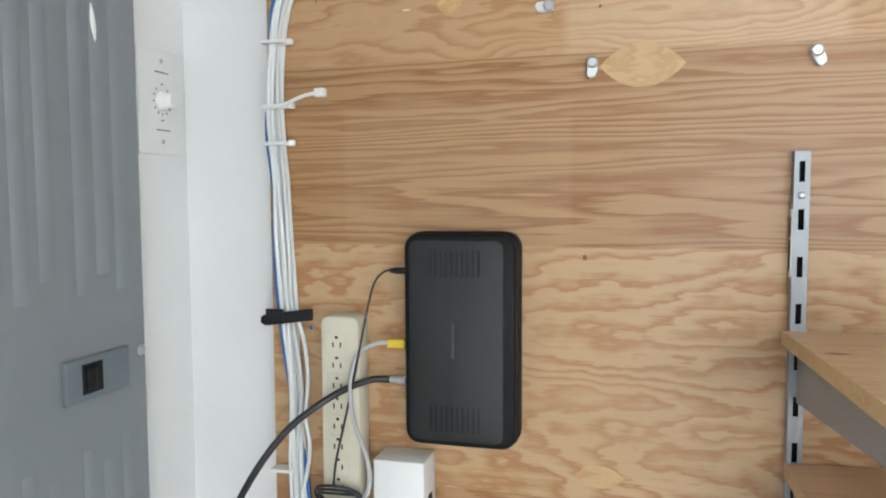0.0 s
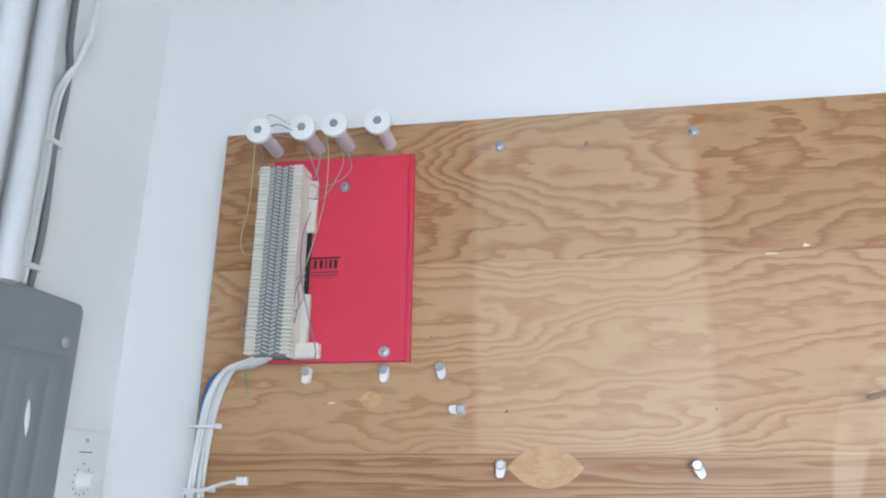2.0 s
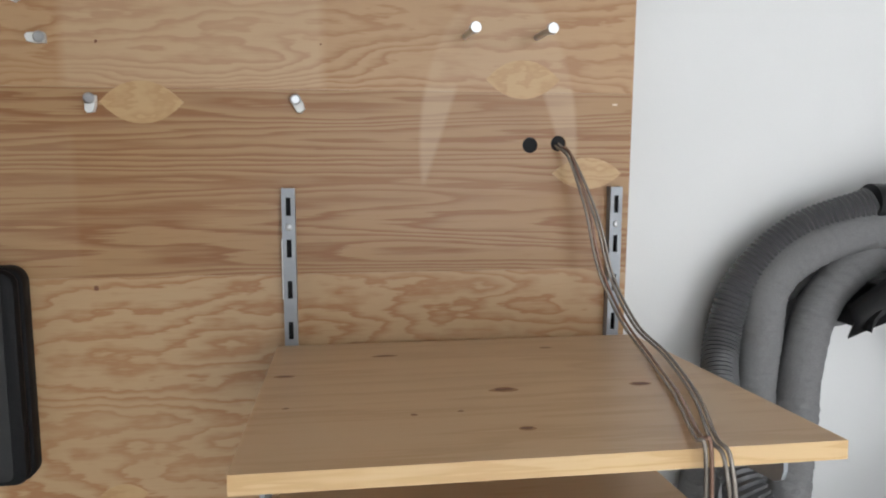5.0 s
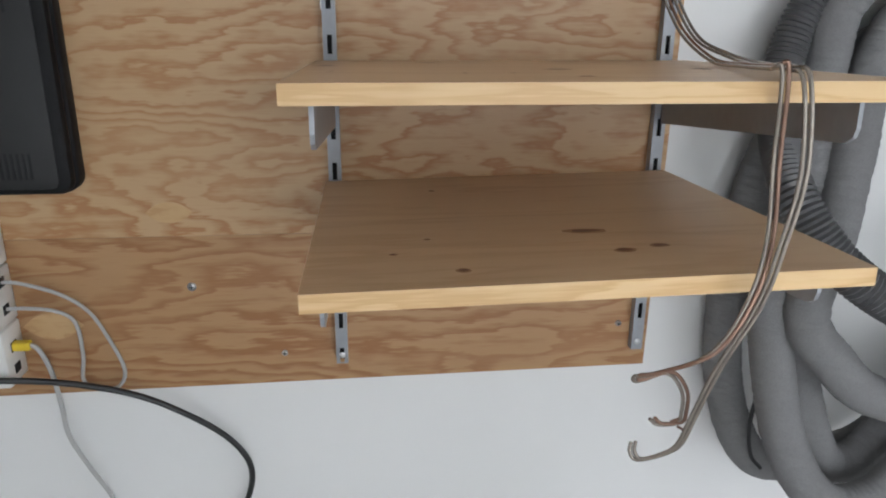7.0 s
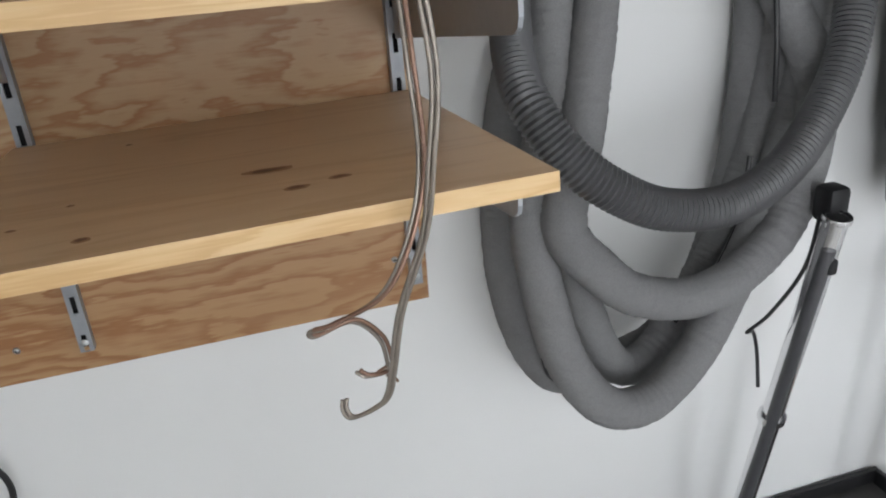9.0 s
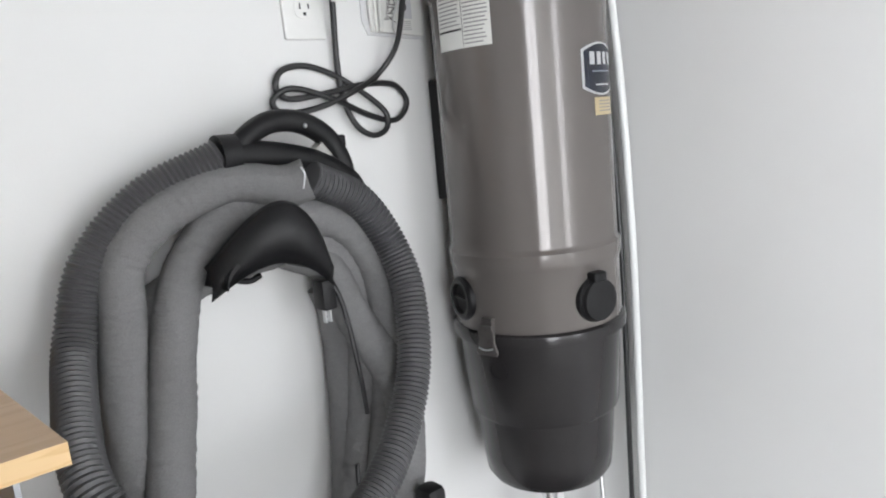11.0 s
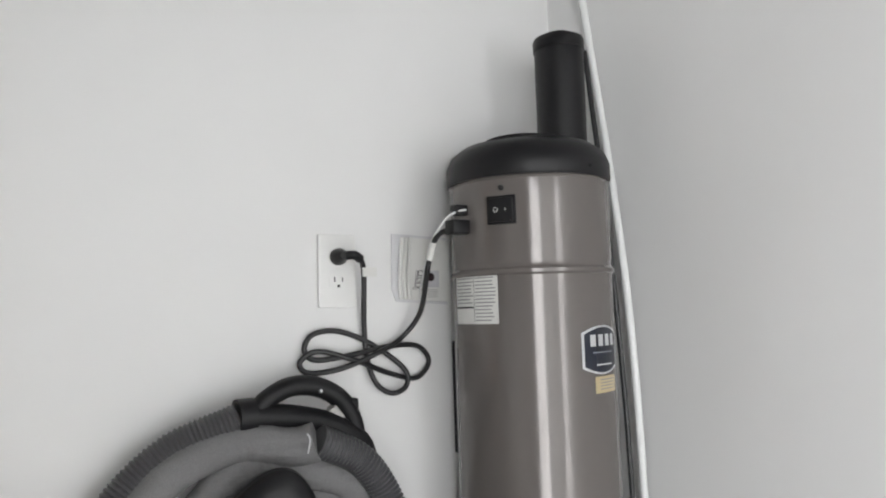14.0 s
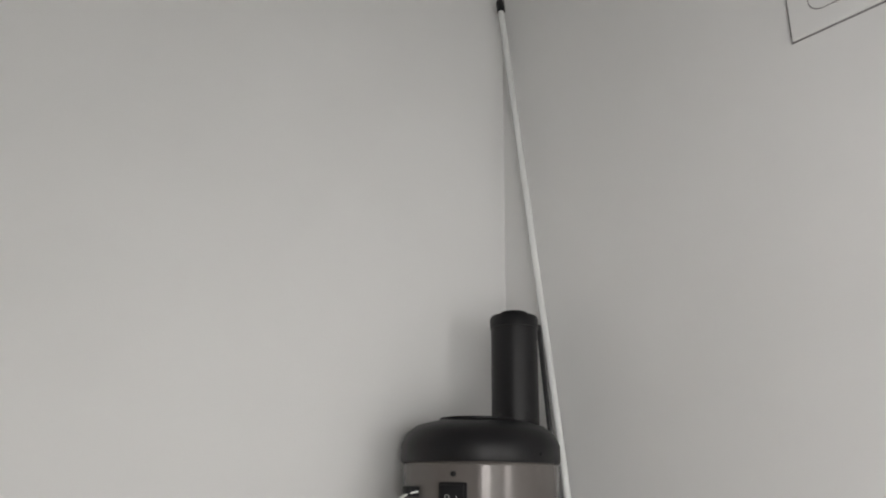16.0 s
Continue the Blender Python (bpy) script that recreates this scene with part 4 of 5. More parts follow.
part("jacket", tube([(0.168, -0.022, 0.925), (0.150, -0.03, 0.926), (0.132, -0.045, 0.915), (0.124, -0.05, 0.885), (0.127, -0.05, 0.84), (0.145, -0.054, 0.795), (0.148, -0.056, 0.765), (0.135, -0.056, 0.735), (0.125, -0.052, 0.70), (0.12, -0.045, 0.66), (0.118, -0.04, 0.62), (0.12, -0.03, 0.54), (0.13, -0.03, 0.4), (0.14, -0.05, 0.1), (0.15, -0.08, FLOOR_Z + 0.004)], 0.0028, 10), GREY_CORD, pc, "", 60)
part("boot", box(0.160, 0.182, -0.027, -0.017, 0.920, 0.931, 0.002), YELLOW, pc, "yellow plug boot")
pw = tagged(empty("adapter_cable", pose(0, 0, 0)), "thin black power cord from the modem to the power strip", "cable")
part("jacket", tube([(0.172, -0.02, 1.011), (0.158, -0.025, 1.010), (0.148, -0.035, 0.995), (0.141, -0.045, 0.955), (0.132, -0.05, 0.905), (0.118, -0.05, 0.845), (0.104, -0.048, 0.79), (0.098, -0.045, 0.755)], 0.0014, 8), CABLE_BLACK, pw, "", 60)
part("barrel", turned([(0.004, 0), (0.004, 0.012), (0.0025, 0.02)], 12, pose(0.183, -0.02, 1.011, 0, -90, 0)), BLACK, pw, "", 40)
for k in range(3):
    part("loop", tube([(0.075 + 0.003 * k, -0.045, 0.745), (0.085, -0.052, 0.757 - 0.004 * k), (0.115, -0.05, 0.757 - 0.004 * k), (0.134 - 0.002 * k, -0.046, 0.747), (0.122, -0.05, 0.736 + 0.003 * k), (0.09, -0.052, 0.736 + 0.003 * k)], 0.0017, 8, True), CABLE_BLACK, pw, "", 60)
jc = tagged(empty("phone_cord", pose(0, 0, 0)), "grey phone cords drooping from the jack boxes", "cable")
part("jacket", tube([(0.210, -0.027, 0.706), (0.232, -0.027, 0.704), (0.272, -0.02, 0.686), (0.300, -0.015, 0.660), (0.318, -0.012, 0.62), (0.330, -0.01, 0.578), (0.322, -0.012, 0.556), (0.300, -0.014, 0.552)], 0.0024, 8), GREY_CORD, jc, "", 60)
part("jacket", tube([(0.210, -0.027, 0.672), (0.235, -0.027, 0.672), (0.265, -0.02, 0.664), (0.282, -0.014, 0.645), (0.283, -0.01, 0.60), (0.280, -0.012, 0.564), (0.300, -0.014, 0.552)], 0.0024, 8), GREY_CORD, jc, "", 60)
jy = tagged(empty("patch_cord", pose(0, 0, 0)), "grey patch cord with a yellow boot hanging from a jack box", "cable")
part("jacket", tube([(0.225, -0.027, 0.624), (0.238, -0.027, 0.620), (0.248, -0.025, 0.59), (0.252, -0.022, 0.54), (0.253, -0.018, 0.49), (0.270, -0.012, 0.435), (0.288, -0.008, 0.390), (0.286, -0.006, 0.37), (0.268, -0.006, 0.32), (0.25, -0.01, 0.2), (0.25, -0.02, FLOOR_Z + 0.003)], 0.0030, 10), GREY_CORD, jy, "", 60)
part("boot", box(0.208, 0.232, -0.033, -0.021, 0.6185, 0.6295, 0.002), YELLOW, jy, "yellow plug boot")
vp = tagged(empty("drain_pipe", pose(0, 0, 0)), "white vertical pipe standing against the wall below the board", "pipe")
part("pipe", turned([(0.028, FLOOR_Z), (0.028, 0.534)], 28, pose(0.105, -0.012, 0)), WHITE_PLASTIC, vp, "", 60)
part("collar", turned([(0.031, FLOOR_Z), (0.031, FLOOR_Z + 0.05)], 28, pose(0.105, -0.012, 0)), WHITE_PLASTIC, vp, "", 60)

# ---- central vacuum canister in the corner ----
CX, CY, CR = 1.763, -0.117, 0.126
can = tagged(empty("central_vacuum", pose(CX, CY, 0.58)), "taupe metallic central vacuum canister with a charcoal dirt bucket", "vacuum cleaner")
can.matrix_world = pose(0, 0, 0)
at_can = pose(CX, CY, 0)
body_prof = [(CR, 0.832), (CR + 0.001, 0.836), (CR + 0.001, 0.918), (CR + 0.003, 0.922), (CR + 0.004, 0.930), (CR + 0.004, 0.944), (CR + 0.001, 0.949), (CR, 0.953), (CR, 1.300), (CR + 0.0035, 1.303), (CR + 0.004, 1.308), (CR, 1.312), (CR - 0.0015, 1.318), (CR, 1.324), (CR, 1.441), (CR + 0.002, 1.444), (CR, 1.447)]
part("body", turned(body_prof, 96, at_can), CANISTER, can, "taupe metallic steel body", 30)
part("lid", turned([(CR + 0.003, 1.446), (CR + 0.005, 1.450), (CR + 0.005, 1.474), (CR - 0.003, 1.492), (CR - 0.020, 1.505), (CR - 0.055, 1.514), (0.002, 1.516)], 96, at_can), BLACK, can, "domed black plastic lid", 30)
part("lid_groove", turned([(0.062, 1.5135), (0.062, 1.5165), (0.055, 1.5165), (0.055, 1.5135)], 64, pose(CX - 0.015, CY - 0.01, 0)), BLACK, can, "", 30)
part("bucket", turned([(0.002, 0.570), (0.076, 0.571), (0.091, 0.575), (0.099, 0.587), (0.103, 0.620), (0.108, 0.685), (0.113, 0.687), (0.1155, 0.693), (0.1235, 0.812), (0.127, 0.815)], 96, at_can), BUCKET, can, "charcoal plastic dirt bucket", 30)
part("rim_band", turned([(CR + 0.001, 0.812), (CR + 0.006, 0.814), (CR + 0.007, 0.822), (CR + 0.006, 0.829), (CR + 0.001, 0.832)], 96, at_can), BUCKET, can, "dark clamp rim", 30)
EX, EY = 1.836, -0.126
part("exhaust_muffler", turned([(0.041, 1.44), (0.041, 1.680), (0.0428, 1.680), (0.0432, 1.696), (0.0405, 1.701), (0.024, 1.7025), (0.0235, 1.709), (0.002, 1.710)], 48, pose(EX, EY, 0)), BLACK, can, "tall black exhaust muffler", 30)


def on_can(ang, z, r=CR):
    """A pose on the canister's side: x along the side, -y outwards, z up."""
    a = radians(ang)
    return Matrix.Translation((CX + r * math.cos(a), CY + r * math.sin(a), z)) @ Matrix.Rotation(a + math.pi / 2, 4, "Z")


def wrap(name, a0, a1, z0, z1, off, mat, parent, label="", rows=1, shape=None):
    """A sticker that follows the round side between two angles. shape: z limits by position along it."""
    b = bmesh.new()
    n = 20
    lo, hi = [], []
    for i in range(n + 1):
        u = i / n
        a = radians(a0 + (a1 - a0) * u)
        zl, zh = shape(u, z0, z1) if shape else (z0, z1)
        r = CR + off
        lo.append(b.verts.new((CX + r * math.cos(a), CY + r * math.sin(a), zl)))
        hi.append(b.verts.new((CX + r * math.cos(a), CY + r * math.sin(a), zh)))
    for i in range(n):
        b.faces.new((lo[i], lo[i + 1], hi[i + 1], hi[i]))
    return part(name, b, mat, parent, label, 60)


PAPER = plain("label_paper", (0.70, 0.70, 0.67), 0.45, 0, 0.03)
PRINT = plain("label_print", (0.25, 0.25, 0.25), 0.6, 0, 0.1)
lab = wrap("rating_label", -197, -154, 1.230, 1.305, 0.0006, PAPER, can, "white paper warning label printed with small bars")
random.seed(7)
for k in range(13):
    z = 1.298 - 0.0052 * k
    for s0, s1 in ((-172.5, -155.5), (-195, -174.5)):
        if s0 == -195 and k > 7:
            continue
        e = s1 - random.uniform(0, 4)
        wrap("print_bar", s0, e, z - 0.0009, z + 0.0009, 0.0010, PRINT, lab)
wrap("print_bar", -196, -174.5, 1.2535, 1.2562, 0.0011, DARK, lab)
wrap("print_bar", -173.8, -173.4, 1.232, 1.303, 0.0011, DARK, lab)
SILVER = plain("silver_print", (0.66, 0.67, 0.68), 0.3, 0.6, 0.03)
NAVY = plain("navy_badge", (0.014, 0.018, 0.030), 0.25, 0, 0.1)
bow = lambda g: (lambda u, a, b: (a + g * (2 * u - 1) ** 2 * 0.010, b - g * (2 * u - 1) ** 2 * 0.010))
badge = wrap("badge", -99, -59, 1.152, 1.223, 0.0008, SILVER, can, "navy maker's badge with a silver rim", 1, bow(1))
wrap("badge_field", -97, -61, 1.1545, 1.2205, 0.0013, NAVY, badge, "", 1, bow(1))
for k in range(4):
    wrap("mark_bar", -92 + 7.5 * k, -87 + 7.5 * k, 1.193, 1.210, 0.0018, SILVER, badge)
wrap("print_bar", -90, -68, 1.183, 1.185, 0.0018, plain("badge_grey", (0.2, 0.22, 0.25), 0.4), badge)
wrap("print_bar", -87, -69, 1.165, 1.1672, 0.0018, SILVER, badge)
yl = wrap("dealer_label", -88.5, -63, 1.125, 1.149, 0.0008, plain("pale_gold", (0.52, 0.42, 0.25), 0.35, 0.2, 0.05), can, "small pale gold dealer label")
for k in range(4):
    wrap("print_bar", -84, -66, 1.1435 - 0.0045 * k, 1.145 - 0.0045 * k, 0.0012, PRINT, yl)

sw = part("power_switch", prism(rounded(0.044, 0.042, 0.002), 0.005, on_can(-149.3, 1.395, CR - 0.0015), bev=0.0012), BLACK, can, "black rocker switch", 40)
part("rocker", prism(rounded(0.037, 0.035, 0.0015), 0.0035, on_can(-149.3, 1.395, CR + 0.0035), bev=0.001), BLACK, sw, "", 40)
part("off_mark", turned([(0.0036, 0), (0.0036, 0.0005), (0.0028, 0.0005), (0.0028, 0)], 20, on_can(-149.3, 1.395, CR + 0.0072) @ pose(-0.007, 0, 0, 90, 0, 0), None, False), WHITE_PLASTIC, sw)
part("on_mark", box(0.0075, 0.0085, -0.0005, 0, -0.002, 0.002), WHITE_PLASTIC, sw).matrix_world = on_can(-149.3, 1.395, CR + 0.0072)
part("body_screw", turned([(0.0045, 0), (0.004, 0.002), (0.002, 0.003)], 14, on_can(-149.3, 1.428, CR) @ pose(0, 0, 0, 90, 0, 0)), BLACK, can, "", 40)
part("lid_screw", turned([(0.003, 0), (0.002, 0.002)], 12, on_can(-86, 1.459, CR + 0.005) @ pose(0, 0, 0, 90, 0, 0)), DARK, can)
part("control_plug", box(-0.009, 0.009, -0.020, 0.004, -0.008, 0.008, 0.002), BLACK, can, "black control plug", 40).matrix_world = on_can(178, 1.402, CR)
part("power_inlet", box(-0.013, 0.013, -0.028, 0.004, -0.011, 0.011, 0.003), BLACK, can, "black power inlet plug", 40).matrix_world = on_can(178, 1.376, CR)


def inlet(ang, z, capped):
    m = on_can(ang, z, CR - 0.012)
    rr = 0.031
    o = part("inlet_ring", turned([(rr + 0.002, 0.0), (rr + 0.002, 0.016), (rr - 0.002, 0.020), (rr - 0.008, 0.020), (rr - 0.009, 0.006), (0.004, 0.005)], 36, m @ pose(0, 0, 0, 90, 0, 0)), BLACK, can, "black hose inlet ring", 30)
    if capped:
        part("inlet_cap", turned([(0.030, 0.0195), (0.031, 0.021), (0.029, 0.026), (0.003, 0.028)], 36, m @ pose(0, 0, 0, 90, 0, 0)), BLACK, o, "round black inlet cap", 30)
        part("cap_tab", box(-0.012, 0.012, -0.028, -0.008, 0.026, 0.040, 0.003), BLACK, o).matrix_world = m
    else:
        part("inlet_bore", turned([(0.022, 0.0135), (0.002, 0.0133)], 30, m @ pose(0, 0, 0, 90, 0, 0)), DARK, o)
        part("inlet_web", box(-0.021, 0.021, -0.017, -0.0137, -0.0015, 0.0015), BLACK, o).matrix_world = m


inlet(163, 0.877, False)
inlet(-99, 0.872, True)
lm = on_can(-172, 0.826, CR)
LATCH = plain("dull_latch_steel", (0.13, 0.12, 0.115), 0.4, 0.6, 0.2, 200)
la = part("bucket_latch", prism([(-0.016, -0.024), (0.016, -0.024), (0.019, -0.018), (0.014, -0.004), (0.015, 0.010), (0.010, 0.020), (-0.010, 0.020), (-0.014, 0.010), (-0.013, -0.004), (-0.019, -0.018)], 0.004, lm @ pose(0, -0.008, 0), bev=0.001), LATCH, can, "pressed steel over-centre latch", 40)
for dx in (-0.005, 0.005):
    part("latch_rivet", turned([(0.003, 0), (0.002, 0.002)], 10, lm @ pose(dx, -0.002, 0.0245, 90, 0, 0)), ZINC, la)
part("latch_post", box(-0.010, 0.010, -0.0085, 0.002, 0.010, 0.030, 0.001), LATCH, la).matrix_world = lm
part("latch_wire", tube([(-0.012, -0.014, -0.012), (0.0, -0.016, -0.014), (0.012, -0.014, -0.012)], 0.0016, 8), ZINC, la).matrix_world = lm
part("bucket_emboss", turned([(0.016, 0), (0.016, 0.0012), (0.012, 0.0012), (0.012, 0)], 24, on_can(-170, 0.775, 0.1205) @ pose(0, 0, 0, 90, 0, 0), None, False), BUCKET, can)
part("wall_bracket", box(CX - 0.05, CX + 0.05, CY + CR - 0.004, WALL_Y, 0.98, 1.30), BLACK, can, "black wall bracket behind the canister")
part("bracket_edge", box(1.6970, 1.7005, -0.002, WALL_Y, 1.015, 1.200, 0.002), BLACK, can, "black edge of the wall bracket")

# ---- outlet, cover plate with booklet, power cord ----
outlet = tagged(empty("wall_outlet", pose(0, 0, 0)), "white double wall outlet with a black plug in its upper socket", "outlet")
ox, oz = 1.485, 1.317
part("plate", prism(rounded(0.064, 0.112, 0.003), 0.006, pose(ox, WALL_Y, oz), bev=0.0018), WHITE_PLASTIC, outlet, "", 40)
for dz in (0.021, -0.016):
    s = part("socket", prism(rounded(0.030, 0.027, 0.011), 0.0015, pose(ox, WALL_Y - 0.006, oz + dz), bev=0.0005), WHITE_PLASTIC, outlet, "", 40)
    for u, w, h, d in ((-0.0065, 0.0018, 0.008, 0.003), (0.0065, 0.0018, 0.0065, 0.003), (0.0, 0.0042, 0.004, -0.007)):
        part("socket_slot", box(ox + u - w / 2, ox + u + w / 2, WALL_Y - 0.0083, WALL_Y - 0.0076, oz + dz + d - h / 2, oz + dz + d + h / 2), DARK, s)
part("plate_screw", turned([(0.0025, 0), (0.002, 0.001)], 12, pose(ox, WALL_Y - 0.006, oz + 0.003, 90, 0, 0)), WHITE_PLASTIC, outlet)

sleeve = tagged(empty("booklet_pocket", pose(0, 0, 0)), "clear wall pocket holding a folded white booklet", "booklet pocket")
px0, px1, pz0, pz1 = 1.584, 1.690, 1.268, 1.378
POCKET = plain("milky_plastic", (0.66, 0.66, 0.67), 0.25, 0, 0.03)
part("pocket_back", prism([(px0 + 0.006, pz0), (px1, pz0 - 0.006), (px1, pz1 - 0.004), (px0, pz1), (px0 - 0.002, pz0 + 0.02)], 0.003, pose(0, WALL_Y, 0)), POCKET, sleeve)
for k, (dx, dy) in enumerate(((0.0, 0.004), (0.006, 0.007), (0.013, 0.010))):
    part("page_fold", tube([(px0 + 0.014 + dx, WALL_Y - dy, pz0 + 0.004), (px0 + 0.010 + dx, WALL_Y - dy - 0.004, pz0 + 0.03), (px0 + 0.013 + dx, WALL_Y - dy - 0.003, pz0 + 0.07), (px0 + 0.018 + dx, WALL_Y - dy, pz1 - 0.006)], 0.0035, 8), PAPER, sleeve, "curled booklet fold", 60)
part("booklet", prism([(px0 + 0.022, pz0 + 0.003), (px1 - 0.002, pz0 - 0.002), (px1 - 0.002, pz1 - 0.010), (px0 + 0.032, pz1 - 0.006)], 0.009, pose(0, WALL_Y - 0.003, 0)), PAPER, sleeve, "folded white booklet")
by = WALL_Y - 0.0124


def words(text, x, z, size, turn, parent, mat, y):
    c = bpy.data.curves.new("lettering", "FONT")
    c.body, c.size, c.extrude, c.align_x = text, size, 0.0002, "LEFT"
    c.materials.append(mat)
    o = new("lettering", c)
    o.parent = parent
    o.matrix_world = pose(x, y, z, 90, 0, 0) @ Matrix.Rotation(radians(turn), 4, "Z")
    return o


words("Systems", px0 + 0.038, pz0 + 0.018, 0.010, 80, sleeve, INK, by)
words("AND", px0 + 0.051, pz0 + 0.016, 0.016, 86, sleeve, INK, by)
part("print_box", box(px0 + 0.057, px0 + 0.083, by - 0.0003, by, pz0 + 0.022, pz0 + 0.050), plain("pale_print", (0.5, 0.5, 0.52), 0.6), sleeve)
part("print_spot", turned([(0.007, 0), (0.007, 0.0003)], 20, pose(px0 + 0.067, by - 0.0004, pz0 + 0.039, 90, 0, 0)), INK, sleeve)
for k in range(5):
    part("print_bar", box(px0 + 0.060, px0 + 0.080, by - 0.0006, by - 0.0003, pz0 + 0.018 - 0.003 * k, pz0 + 0.0188 - 0.003 * k), PRINT, sleeve)

cord = tagged(empty("vacuum_power_cord", pose(0, 0, 0)), "black power cord coiled in a figure eight on the wall", "power cord")
cpts = [(1.497, -0.022, 1.338), (1.508, -0.018, 1.334), (1.520, -0.006, 1.312), (1.526, 0.008, 1.234), (1.530, 0.008, 1.181), (1.541, 0.0, 1.143), (1.566, -0.002, 1.126), (1.592, -0.002, 1.133), (1.596, 0.0, 1.155), (1.573, 0.004, 1.179), (1.525, 0.009, 1.210), (1.477, 0.010, 1.226), (1.439, 0.010, 1.221), (1.427, 0.010, 1.199), (1.445, 0.009, 1.184), (1.502, 0.002, 1.189), (1.563, 0.004, 1.198), (1.622, 0.009, 1.196), (1.645, 0.010, 1.170), (1.620, 0.009, 1.145), (1.572, 0.009, 1.155), (1.502, -0.004, 1.181), (1.445, 0.001, 1.197), (1.418, 0.006, 1.183), (1.431, 0.005, 1.166), (1.482, -0.002, 1.170), (1.542, -0.006, 1.190), (1.590, 0.000, 1.212), (1.613, -0.020, 1.252), (1.606, -0.055, 1.318), (1.607, -0.078, 1.362), (1.620, -0.100, 1.376)]
part("jacket", tube(cpts, 0.0042, 10), CABLE_BLACK, cord, "", 60)
part("plug", turned([(0.013, 0.0), (0.013, 0.010), (0.010, 0.018), (0.006, 0.030)], 18, pose(1.484, 0.0098, 1.3385, 90, 0, -6)), BLACK, cord, "black moulded plug", 40)
part("plug_neck", tube([(1.486, -0.016, 1.3385), (1.496, -0.022, 1.339), (1.508, -0.018, 1.334)], 0.007, 10), BLACK, cord, "", 60)
part("cord_tag", box(1.514, 1.539, -0.0135, -0.0125, 1.307, 1.321), PAPER, cord, "white paper cord tag")
part("cord_band", tube([(1.6045, -0.062, 1.330), (1.6065, -0.074, 1.356)], 0.0052, 10), PAPER, cord, "white cord label")
wirep = tagged(empty("control_wire", pose(0, 0, 0)), "thin white low-voltage wires at the canister", "wire")
for k in range(2):
    part("wire", tube([(1.634, -0.122, 1.402), (1.618, -0.118 + 0.004 * k, 1.398), (1.606, -0.10, 1.384), (1.606 + 0.005 * k, -0.06, 1.35), (1.614, -0.03, 1.31), (1.625, 0.0, 1.28), (1.64, 0.01, 1.265)], 0.0016, 8), WHITE_CABLE, wirep, "", 60)

# ---- hose, hanger, handle ----
SOCK = Mat("grey_knit_sock", 0.95, 0, 0.1)
_v = SOCK.at()
SOCK.colour(SOCK.ramp(SOCK.noise(_v, 900, 2), [(0.3, (0.165, 0.164, 0.165)), (0.7, (0.220, 0.219, 0.220))]))
SOCK.bump(SOCK.math("ADD", SOCK.math("MULTIPLY", SOCK.noise(SOCK.at((60, 60, 160)), 1.0, 3), 1.0), SOCK.math("MULTIPLY", SOCK.noise(_v, 900, 2), 0.2)), 0.55, 0.004)
SOCK = SOCK.m
hose = tagged(empty("vacuum_hose", pose(0, 0, 0)), "grey knit-sleeved vacuum hose coiled on a wall hanger", "hose")
D = [(1.306, -0.052, 1.119), (1.220, -0.036, 1.085), (1.154, -0.034, 1.024), (1.123, -0.047, 0.950), (1.101, -0.093, 0.898), (1.086, -0.143, 0.859), (1.087, -0.182, 0.824), (1.117, -0.211, 0.775), (1.162, -0.225, 0.739), (1.213, -0.229, 0.716), (1.285, -0.226, 0.708), (1.361, -0.209, 0.727), (1.430, -0.181, 0.774), (1.479, -0.155, 0.841), (1.508, -0.121, 0.925), (1.504, -0.096, 0.989), (1.467, -0.087, 1.049), (1.402, -0.087, 1.084)]
part("corrugated_hose", tube(D, 0.0225, 18, ribs=(0.0062, 0.0028)), HOSE_DARK, hose, "dark grey corrugated vinyl hose", 30)
A = [(1.377, -0.072, 1.076), (1.305, -0.058, 1.088), (1.232, -0.049, 1.065), (1.184, -0.046, 1.021), (1.171, -0.053, 0.958), (1.158, -0.067, 0.894), (1.139, -0.105, 0.792), (1.104, -0.130, 0.701), (1.110, -0.166, 0.580), (1.136, -0.182, 0.503), (1.179, -0.186, 0.454), (1.235, -0.179, 0.444), (1.294, -0.163, 0.470), (1.349, -0.142, 0.520), (1.428, -0.108, 0.621), (1.480, -0.084, 0.741), (1.505, -0.072, 0.858), (1.502, -0.064, 0.948), (1.466, -0.058, 1.012), (1.398, -0.054, 1.042)]
B = [(1.316, -0.050, 1.058), (1.246, -0.055, 0.998), (1.214, -0.072, 0.925), (1.192, -0.100, 0.865), (1.158, -0.141, 0.775), (1.128, -0.164, 0.690), (1.160, -0.179, 0.639), (1.213, -0.178, 0.594), (1.301, -0.171, 0.572), (1.395, -0.150, 0.594), (1.459, -0.130, 0.655), (1.486, -0.111, 0.785), (1.457, -0.064, 0.893), (1.434, -0.042, 0.965), (1.385, -0.035, 0.995)]
E = [(1.301, -0.020, 0.996), (1.226, -0.016, 0.959), (1.183, -0.018, 0.892), (1.166, -0.040, 0.755), (1.170, -0.090, 0.616), (1.190, -0.113, 0.520), (1.225, -0.111, 0.458), (1.275, -0.099, 0.447), (1.332, -0.081, 0.487), (1.403, -0.062, 0.573), (1.460, -0.048, 0.718), (1.485, -0.041, 0.884), (1.463, -0.037, 0.976), (1.396, -0.035, 1.001)]
